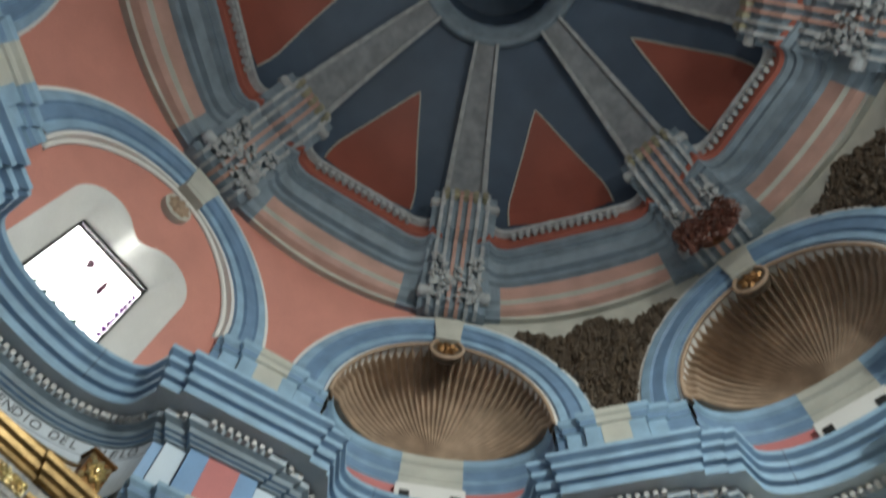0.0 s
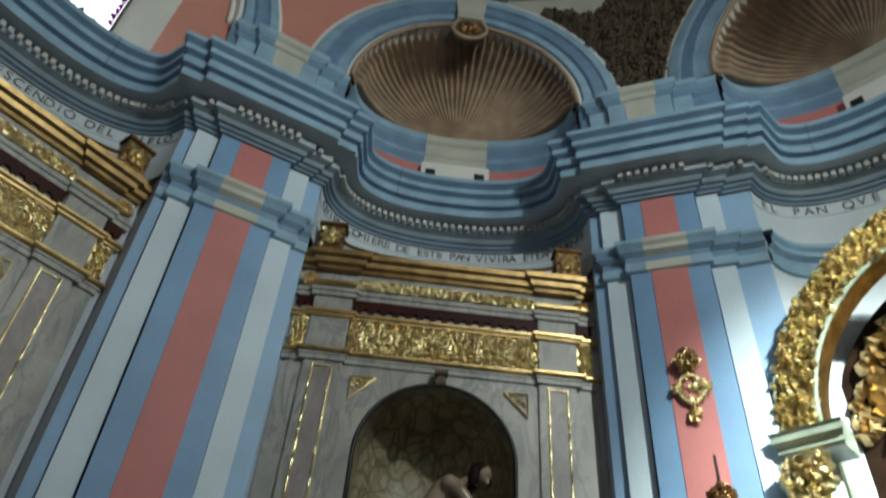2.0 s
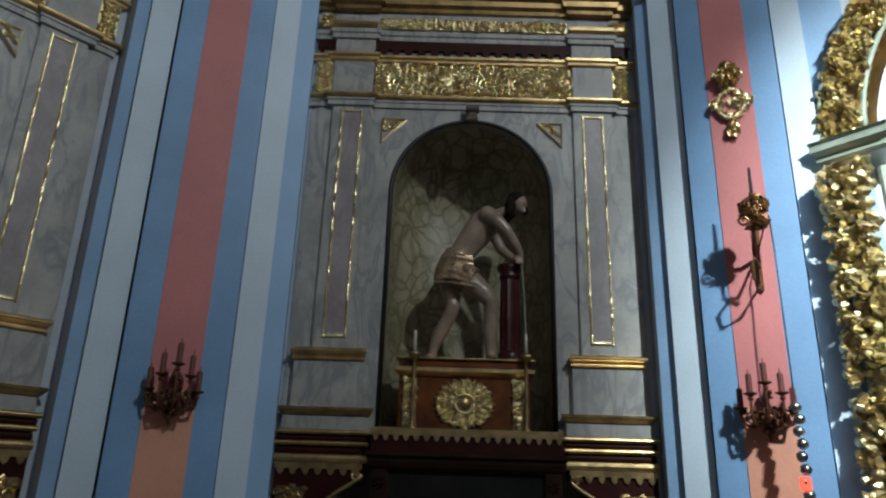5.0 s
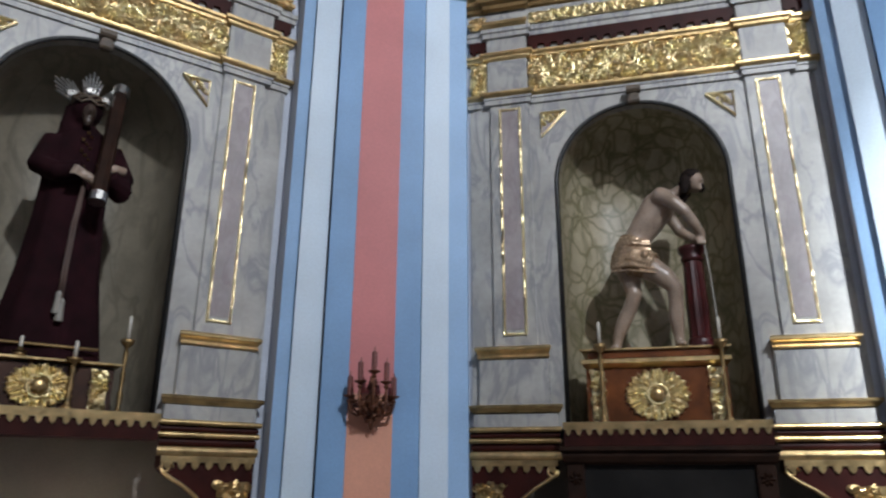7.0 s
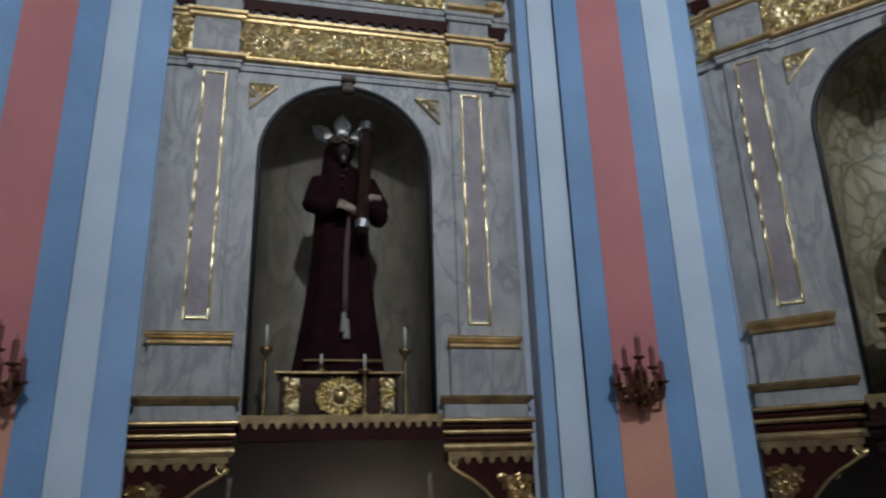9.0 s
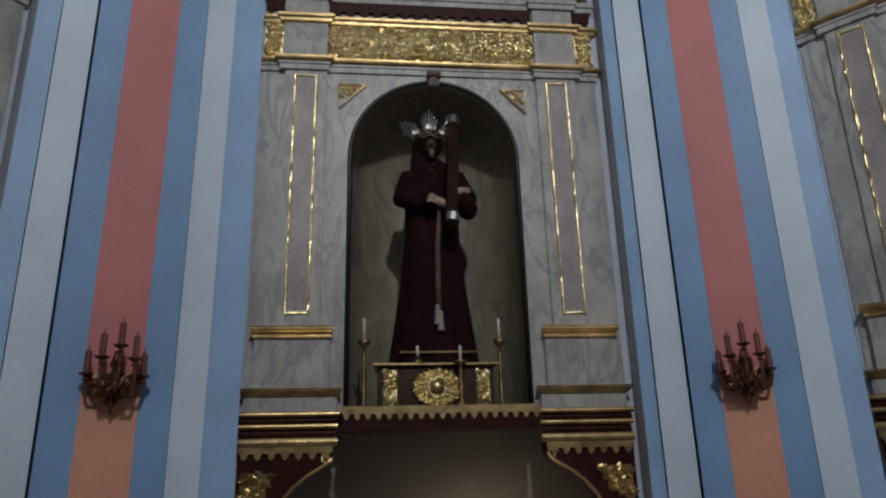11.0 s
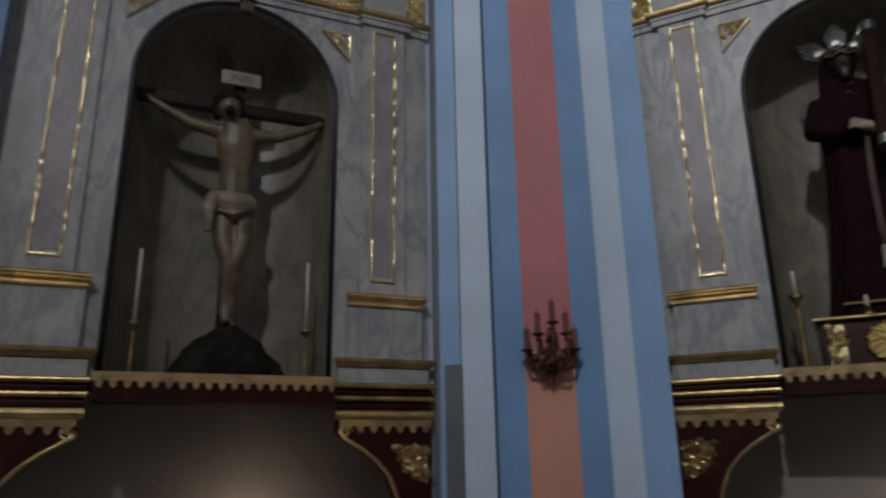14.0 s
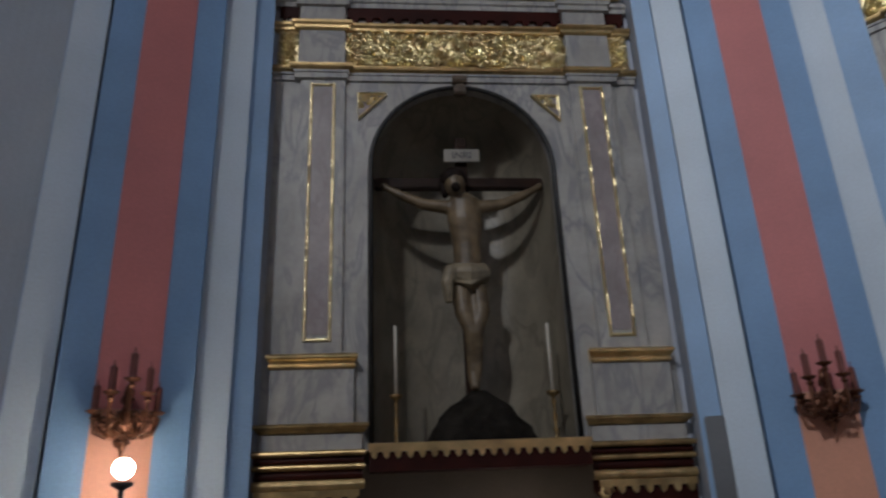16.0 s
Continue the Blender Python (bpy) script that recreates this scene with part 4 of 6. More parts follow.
# carved reliefs in the two spandrels beside the main altar
for pair, deg, half, shift in PIERS:
    if pair not in CARVED_PIERS:
        continue
    th = thing("carved_relief", "dark carved wooden relief of foliage filling the wall between arches", "relief", "spandrel reliefs", "", at_angle(deg - shift))
    bm = bmesh.new()
    def inside(x, z):
        return abs(x) < 5.0 * spandrel_edge(z, half) - 0.05 and z < 10.20 + 0.09 * math.cos(x * 6) - 0.12 * abs(x) and abs(x) < 1.25
    carved(bm, inside, -1.5, 1.5, 8.5, 10.4, 0.0, 3600, 0.15, 0.13, 21)
    for v in bm.verts:
        ph = v.co.x / 5.0
        r = spandrel_r(ph, v.co.z, half) - 0.03 + v.co.y
        v.co = Vector((r * math.sin(ph), r * math.cos(ph), v.co.z))
    uncounted(part("foliage", bm, CARVED, th, "dark carved foliage"))
    bm = bmesh.new()
    rows = []
    for j in range(17):
        z = 8.5 + 1.6 * j / 16
        e = min(spandrel_edge(z, half) - 0.02, 0.235)
        rows.append([bm.verts.new(((spandrel_r(e * q / 5, z, half) - 0.025) * math.sin(e * q / 5), (spandrel_r(e * q / 5, z, half) - 0.025) * math.cos(e * q / 5), z)) for q in range(-5, 6)])
    for a, b in zip(rows, rows[1:]):
        for q in range(10):
            bm.faces.new((a[q], a[q + 1], b[q + 1], b[q]))
    part("ground", bm, CARVED, th, recalc=False)

# dark red carved arms under the main altar's console
th = thing("coat_of_arms", "dark red and gold carved coat of arms above the main arch", "ornament", m=at_angle(BAYS["M"]))
bm = bmesh.new()
ball(bm, (0, 4.25, 10.35), 0.3, 12, 8, sq=(1, 0.4, 1.15))
part("shield", bm, RED_WOOD, th, smooth=True)
bm = bmesh.new()
carved(bm, lambda x, z: True, -0.42, 0.42, 10.0, 10.72, 4.18, 120, 0.16, 0.1, 8)
uncounted(part("carving", bm, ARMS_RED, th))


# ---- altarpieces ----
FY = 5.39          # face of an altarpiece
SHRINK = 0.945     # the altarpieces stand forward in their bays, at this scale


def forward(x, y, z):
    return Matrix.Translation((x * (1 - SHRINK), y * (1 - SHRINK), z * (1 - SHRINK))) @ Matrix.Scale(SHRINK, 4)


ALTAR = {"A": forward(-0.03, 0.17, 1.565) @ at_angle(BAYS["A"]), "B": forward(-0.06, 0.09, 1.566) @ at_angle(BAYS["B"]), "C": forward(-0.13, -0.12, 1.535) @ at_angle(BAYS["C"]) @ pose(0.03, -0.05, 0)}


def altarpiece(m, label, R, SZ):
    th = thing("altarpiece", label, "altarpiece", "side altarpieces", "", m)
    # marble front with the arched opening
    bm = bmesh.new()
    N = 32
    a, b = [], []
    for j in range(N + 1):
        t = math.pi * j / N
        c, s = math.cos(t), math.sin(t)
        a.append((R * c, SZ + R * s))
        k = min(1.48 / max(abs(c), 1e-6), (4.92 - SZ) / max(s, 1e-6))
        b.append((k * c, SZ + k * s))
    for y0, y1 in ((FY, FY),):
        v1, v2, v3 = [bm.verts.new((x, FY, z)) for x, z in a], [bm.verts.new((x, FY, z)) for x, z in b], [bm.verts.new((x, FY + 0.12, z)) for x, z in a]
        for j in range(N):
            bm.faces.new((v1[j], v1[j + 1], v2[j + 1], v2[j]))
            bm.faces.new((v1[j], v3[j], v3[j + 1], v1[j + 1]))
    for s in (-1, 1):
        x0, x1 = sorted((s * R, s * 1.48))
        box(bm, x0, x1, FY, FY + 0.12, 1.98, SZ)
    part("marble_front", bm, MARBLE, th)
    # dark rim of the opening
    bm = bmesh.new()
    pts = [(R, 1.985), (R, SZ)] + arc(0, SZ, R, 0, math.pi, 28)[1:-1] + [(-R, SZ), (-R, 1.985)]
    tube(bm, [(x, FY - 0.004, z) for x, z in pts], 0.02, 6)
    part("opening_rim", bm, BLACK, th, "black painted rim of the opening", smooth=True)
    for s in (-1, 1):
        # pilaster with a gilt frame
        def bx(nm, mt, x0, x1, y0, y1, z0, z1, bev=0.006, lab=""):
            bm = bmesh.new()
            x0, x1 = sorted((s * x0, s * x1))
            box(bm, x0, x1, y0, y1, z0, z1, bev)
            return part(nm, bm, mt, th, lab)
        bx("flat_pilaster", MARBLE, 0.925, 1.285, FY - 0.035, FY + 0.02, 2.6, 4.9)
        pn = bx("inset_panel", MARBLE_PINK, 1.01, 1.20, FY - 0.039, FY, 2.77, 4.82, 0)
        for x0, x1, z0, z1 in ((1.0, 1.028, 2.72, 4.84), (1.177, 1.205, 2.72, 4.84), (1.029, 1.176, 2.72, 2.748), (1.029, 1.176, 4.812, 4.84)):
            bm = bmesh.new()
            xa, xb = sorted((s * x0, s * x1))
            long = z1 - z0 > 1
            n = 58 if long else 5
            rng = random.Random(int(x0 * 1000))
            rows = []
            for q in range(n + 1):
                o, o2, f = rng.uniform(-0.004, 0.004), rng.uniform(-0.004, 0.004), q / n
                if long:
                    z = z0 + (z1 - z0) * f
                    xs = (xa, xa + 0.008, xb - 0.008, xb)
                    rows.append([bm.verts.new((x, yy, z)) for x, yy in zip(xs, (FY - 0.03, FY - 0.055 + o, FY - 0.055 + o2, FY - 0.03))])
                else:
                    x = xa + (xb - xa) * f
                    zs = (z0, z0 + 0.008, z1 - 0.008, z1)
                    rows.append([bm.verts.new((x, yy, z)) for z, yy in zip(zs, (FY - 0.03, FY - 0.055 + o, FY - 0.055 + o2, FY - 0.03))])
            for ra, rb in zip(rows, rows[1:]):
                for q in range(4):
                    bm.faces.new((ra[q], ra[(q + 1) % 4], rb[(q + 1) % 4], rb[q]))
            bm.faces.new(rows[0][::-1])
            bm.faces.new(rows[-1])
            part("gilt_bar", bm, GOLD, pn, "burnished gilt frame bar")
        bx("pedestal", MARBLE, 0.84, 1.41, FY - 0.06, FY + 0.02, 2.15, 2.55)
        bm = bmesh.new()
        moulding(bm, *sorted((s * 0.84, s * 1.41)), FY - 0.06, [(0.0, 2.525)] + [(0.012 + 0.012 * math.cos(t), 2.54 + 0.012 * math.sin(t)) for t in (-1.2, -0.4, 0.4, 1.2)] + [(0.016, 2.556), (0.02, 2.568), (0.03, 2.578), (0.042, 2.584)] + [(0.042 + 0.016 * math.cos(t), 2.602 + 0.016 * math.sin(t)) for t in (-1.2, -0.4, 0.4, 1.2)] + [(0.03, 2.626)], 0.08)
        part("pedestal_cap", bm, GOLD_TRIM, th, "gilded pedestal cap")
        bm = bmesh.new()
        moulding(bm, *sorted((s * 0.78, s * 1.455)), FY - 0.03, [(0.0, 2.09), (0.03, 2.096), (0.05, 2.108), (0.06, 2.118)] + [(0.07 + 0.016 * math.cos(t), 2.138 + 0.016 * math.sin(t)) for t in (-1.3, -0.5, 0.3, 1.1, 1.6)], 0.06)
        part("pedestal_ledge", bm, GOLD_OLD, th, "dull gilded ledge")
        bx("plinth", MARBLE, 0.78, 1.46, FY - 0.06, FY + 0.02, 1.98, 2.09)
        # gilt and dark mouldings over the bracket
        for j, (z0, z1, pr, mt) in enumerate(((1.945, 1.985, 0.09, GOLD_OLD), (1.90, 1.945, 0.06, RED_DARK), (1.86, 1.90, 0.075, GOLD_OLD), (1.80, 1.86, 0.045, RED_DARK), (1.735, 1.80, 0.07, GOLD_TRIM))):
            bm = bmesh.new()
            h = z1 - z0
            moulding(bm, *sorted((s * 0.80, s * 1.46)), FY, [(pr - 0.02 + 0.02 * math.cos(t), z0 + h / 2 + h / 2 * math.sin(t)) for t in (-1.57, -1.0, -0.5, 0.0, 0.5, 1.0, 1.57)], 0.05)
            part("bracket_moulding", bm, mt, th)
        bm = bmesh.new()
        slab(bm, [(s * x, z) for x, z in zigzag(0.80, 1.48, 1.735, 1.69, 1.64, 7)], FY - 0.065, FY - 0.05)
        part("gilt_fringe", bm, GOLD_OLD, th, "gilded scalloped fringe")
        bm = bmesh.new()
        curve = [(0.80, 1.735), (0.80, 1.66), (0.83, 1.62), (0.90, 1.575), (0.98, 1.53), (1.07, 1.46), (1.16, 1.36), (1.22, 1.22), (1.25, 1.05), (1.25, 0.9), (1.48, 0.9), (1.48, 1.735)]
        slab(bm, [(s * x, z) for x, z in curve], FY - 0.045, FY + 0.1)
        part("bracket", bm, RED_DARK, th, "dark red carved bracket")
        bm = bmesh.new()
        tube(bm, [(s * x, FY - 0.055, z) for x, z in curve[1:10]], 0.014, 6)
        scroll(bm, (s * 0.845, FY - 0.055, 1.655), 0.05, 0, 0.013, s, n=10)
        part("gilt_edge", bm, GOLD_TRIM, th, smooth=True)
        bm = bmesh.new()
        slab(bm, [(s * 1.20, 1.55), (s * 1.45, 1.56), (s * 1.45, 1.30), (s * 1.36, 1.33)], FY - 0.052, FY - 0.04)
        carved(bm, lambda x, z: abs(x) > 1.2 + (1.55 - z) * 0.55, *sorted((s * 1.2, s * 1.45)), 1.32, 1.55, FY - 0.05, 60, 0.06, 0.025, 5)
        uncounted(part("gilt_carving", bm, GOLD_OLD, th, "gilded carved triangle"))
        # corner triangles beside the arch
        bm = bmesh.new()
        slab(bm, [(s * 0.60, 4.765), (s * 0.82, 4.765), (s * 0.82, 4.535)], FY - 0.008, FY + 0.01)
        part("spandrel_ground", bm, MARBLE_PINK, th)
        bm = bmesh.new()
        tube(bm, [(s * 0.60, FY - 0.012, 4.765), (s * 0.82, FY - 0.012, 4.765), (s * 0.82, FY - 0.012, 4.535), (s * 0.60, FY - 0.012, 4.765)], 0.016, 5)
        carved(bm, lambda x, z: abs(x) - 0.6 > 4.765 - z + 0.03, *sorted((s * 0.64, s * 0.80)), 4.59, 4.75, FY - 0.008, 26, 0.05, 0.022, 9)
        uncounted(part("spandrel_carving", bm, GOLD, th, "gilded carved corner ornament"))
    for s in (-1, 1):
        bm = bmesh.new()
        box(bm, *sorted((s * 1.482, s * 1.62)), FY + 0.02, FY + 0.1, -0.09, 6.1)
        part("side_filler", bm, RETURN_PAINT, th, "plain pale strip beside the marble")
    # scroll keystone
    bm = bmesh.new()
    box(bm, -0.045, 0.045, FY - 0.09, FY, 4.74, 4.88, 0.015)
    tube(bm, [(-0.06, FY - 0.08, 4.86), (0.06, FY - 0.08, 4.86)], 0.04, 10)
    tube(bm, [(-0.05, FY - 0.06, 4.76), (0.05, FY - 0.06, 4.76)], 0.03, 10)
    part("keystone_scroll", bm, CARVED, th, "dark gilded scroll keystone")
    # entablature of the altarpiece
    def run(nm, mt, prof, breaks=0.04, lab=""):
        bm = bmesh.new()
        b = breaks
        path = [(1.48, FY + 0.12), (1.48, FY), (1.31, FY), (1.31, FY - b), (0.925, FY - b), (0.925, FY), (-0.925, FY), (-0.925, FY - b), (-1.31, FY - b), (-1.31, FY), (-1.48, FY), (-1.48, FY + 0.12)]
        sweep(bm, path, [(-0.02, prof[0][1])] + prof + [(-0.02, prof[-1][1])])
        return part(nm, bm, mt, th, lab, recalc=False)
    run("architrave", MARBLE, [(0.0, 4.88), (0.02, 4.885), (0.02, 4.93), (0.03, 4.935), (0.03, 4.955)])
    run("architrave_gilt", GOLD_OLD, [(0.03, 4.956), (0.055, 4.97), (0.06, 4.985), (0.06, 5.0), (0.03, 5.005)], lab="gilded edge moulding")
    bm = bmesh.new()
    box(bm, -1.48, 1.48, FY, FY + 0.15, 5.0, 6.12)
    part("upper_body", bm, MARBLE, th)
    for s in (-1, 1):
        bm = bmesh.new()
        x0, x1 = sorted((s * 0.93, s * 1.305))
        box(bm, x0, x1, FY - 0.045, FY + 0.01, 5.006, 5.36, 0.006)
        box(bm, x0, x1, FY - 0.045, FY + 0.01, 5.45, 5.72, 0.006)
        part("frieze_block", bm, MARBLE, th)
        bm = bmesh.new()
        x0, x1 = sorted((s * 1.315, s * 1.475))
        box(bm, x0, x1, FY - 0.012, FY, 5.01, 5.355)
        carved(bm, lambda x, z: True, x0 + 0.02, x1 - 0.02, 5.03, 5.34, FY - 0.012, 90, 0.055, 0.03, 31)
        uncounted(part("end_carving", bm, GOLD, th, "gilded carved foliage"))
        bm = bmesh.new()
        slab(bm, zigzag(x0, x1, 5.60, 5.50, 5.44, 2), FY - 0.03, FY - 0.004)
        part("end_lambrequin", bm, RED_DARK, th, "dark red carved lambrequin")
    bm = bmesh.new()
    box(bm, -0.92, 0.92, FY - 0.012, FY, 5.01, 5.355)
    part("frieze_ground", bm, GOLD_OLD, th)
    bm = bmesh.new()
    rng = random.Random(3)
    for j in range(13):
        x = -0.84 + j * 0.14
        scroll(bm, (x, FY - 0.014, 5.18 + 0.03 * (-1) ** j), 0.10, rng.uniform(0, 6.28), 0.014, (-1) ** j, n=14, y_out=0.03)
    carved(bm, lambda x, z: True, -0.9, 0.9, 5.03, 5.34, FY - 0.012, 900, 0.062, 0.034, 17)
    uncounted(part("frieze_carving", bm, GOLD, th, "burnished gold carved foliage frieze"))
    run("frieze_cap", GOLD_TRIM, [(0.0, 5.36), (0.03, 5.37), (0.035, 5.39), (0.055, 5.405), (0.055, 5.43), (0.02, 5.44)], lab="gilded moulding")
    bm = bmesh.new()
    slab(bm, zigzag(-0.915, 0.915, 5.60, 5.50, 5.435, 15), FY - 0.035, FY - 0.004)
    part("lambrequin", bm, RED_DARK, th, "dark red carved lambrequin with tassels")
    run("dentil_shelf", MARBLE, [(0.0, 5.60), (0.03, 5.605), (0.03, 5.65), (0.045, 5.66), (0.045, 5.70), (0.02, 5.71)])
    bm = bmesh.new()
    box(bm, -0.9, 0.9, FY - 0.02, FY, 5.75, 5.865)
    carved(bm, lambda x, z: True, -0.88, 0.88, 5.76, 5.855, FY - 0.02, 330, 0.05, 0.025, 41)
    uncounted(part("upper_gilt_band", bm, GOLD, th, "gilded carved band"))
    for s in (-1, 1):
        bm = bmesh.new()
        x0, x1 = sorted((s * 0.93, s * 1.475))
        moulding(bm, x0, x1, FY - 0.02, [(0.0, 5.76), (0.03, 5.775), (0.03, 5.81), (0.01, 5.82)], 0.02)
        carved(bm, lambda x, z: True, *sorted((s * 1.32, s * 1.46)), 5.75, 5.87, FY - 0.03, 40, 0.05, 0.025, 43)
        part("upper_gilt_end", bm, GOLD_TRIM, th)
    run("top_cornice", GOLD_BROWN, [(0.0, 5.93), (0.03, 5.94), (0.03, 5.98), (0.07, 6.0), (0.08, 6.05), (0.12, 6.07), (0.13, 6.12), (0.11, 6.13), (0.0, 6.14)], lab="dull gilded top cornice")
    for s in (-1, 1):
        bm = bmesh.new()
        x0, x1 = sorted((s * 1.13, s * 1.39))
        box(bm, x0, x1, FY - 0.12, FY + 0.06, 6.14, 6.47, 0.01)
        box(bm, x0 - 0.02, x1 + 0.02, FY - 0.14, FY + 0.06, 6.47, 6.51, 0.008)
        blk = part("end_block", bm, BRONZE, th, "dark gilded end block with a rosette")
        bm = bmesh.new()
        rosette(bm, (s * 1.26, FY - 0.125, 6.31), 0.12, 8, 0.05)
        for q in range(4):
            leaf(bm, (s * 1.26 + 0.1 * (1 if q % 2 else -1), FY - 0.12, 6.31 + 0.11 * (1 if q > 1 else -1)), 0.07, q, 0.03, random.Random(q))
        uncounted(part("rosette", bm, GOLD, blk))
    bm = bmesh.new()
    poly = [(-1.15, 6.14), (1.15, 6.14), (1.15, 6.36)] + [(1.15 * math.cos(t), 6.36 - 0.19 * math.sin(t)) for t in [math.pi * q / 20 for q in range(1, 20)]] + [(-1.15, 6.36)]
    slab(bm, poly, FY - 0.02, FY + 0.06)
    part("crest_board", bm, MARBLE, th)
    bm = bmesh.new()
    tube(bm, [(1.15 * math.cos(math.pi * q / 20), FY - 0.02, 6.365 - 0.19 * math.sin(math.pi * q / 20)) for q in range(21)], 0.02, 5)
    part("crest_edge", bm, GOLD_OLD, th)
    # shelf with a gilt fringe
    bm = bmesh.new()
    box(bm, -0.74, 0.74, FY - 0.19, FY + 0.615, 1.965, 2.0, 0.005)
    sh = part("shelf", bm, DARK_WOOD, th, "dark wooden shelf with a gilded scalloped edge")
    bm = bmesh.new()
    slab(bm, zigzag(-0.74, 0.74, 2.005, 1.95, 1.905, 19), FY - 0.205, FY - 0.19)
    part("shelf_fringe", bm, GOLD_TRIM, sh, "gilded scalloped fringe")
    bm = bmesh.new()
    box(bm, -0.735, 0.735, FY - 0.188, FY + 0.1, 1.83, 1.964)
    part("shelf_apron", bm, RED_DARK, sh, "very dark red apron")
    return th


NICHE = {"A": (0.71, 4.06), "B": (0.715, 4.105), "C": (0.725, 4.115)}
ALTAR_OBS = {k: altarpiece(ALTAR[k], "grey painted marble altarpiece with gilded carving and an arched niche", *NICHE[k]) for k in "ABC"}
GROUND = 2.0


def apse(R, SZ):
    """The niche of an altarpiece: a deep rounded recess under a half dome."""
    bm = bmesh.new()
    R, D, n = R - 0.005, 0.74, 40
    def ring(c, z):
        row = []
        for i in range(n + 1):
            t = math.pi * i / n
            x, y = math.copysign(abs(math.cos(t)) ** 0.72, math.cos(t)), max(0.0, math.sin(t)) ** 0.72
            row.append(bm.verts.new((R * c * x, FY + 0.1 + D * c * y, z)))
        return row
    rows = [ring(1, 1.98 + (SZ - 1.98) * j / 6) for j in range(7)]
    for j in range(1, 15):
        ph = math.pi / 2 * j / 14.5
        rows.append(ring(math.cos(ph), SZ + R * math.sin(ph)))
    for a, b in zip(rows, rows[1:]):
        for i in range(n):
            bm.faces.new((a[i], a[i + 1], b[i + 1], b[i]))
    bm.faces.new(rows[-1])
    return bm


# both wall colours are warmed so that the niches' shade turns brown
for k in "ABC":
    part("niche_wall", apse(*NICHE[k]), PALE_GROUND if k == "A" else NICHE_MARBLE, ALTAR_OBS[k], "pale painted rocks on the niche's curved wall" if k == "A" else "painted marble browned for shade on the niche's curved wall", smooth=True, recalc=False)


def smooth_mesh(ob, voxel):
    md = ob.modifiers.new("remesh", "REMESH")
    md.mode, md.voxel_size, md.use_smooth_shade = "VOXEL", voxel, True
    sm = ob.modifiers.new("smooth", "SMOOTH")
    sm.iterations = 3
    return ob


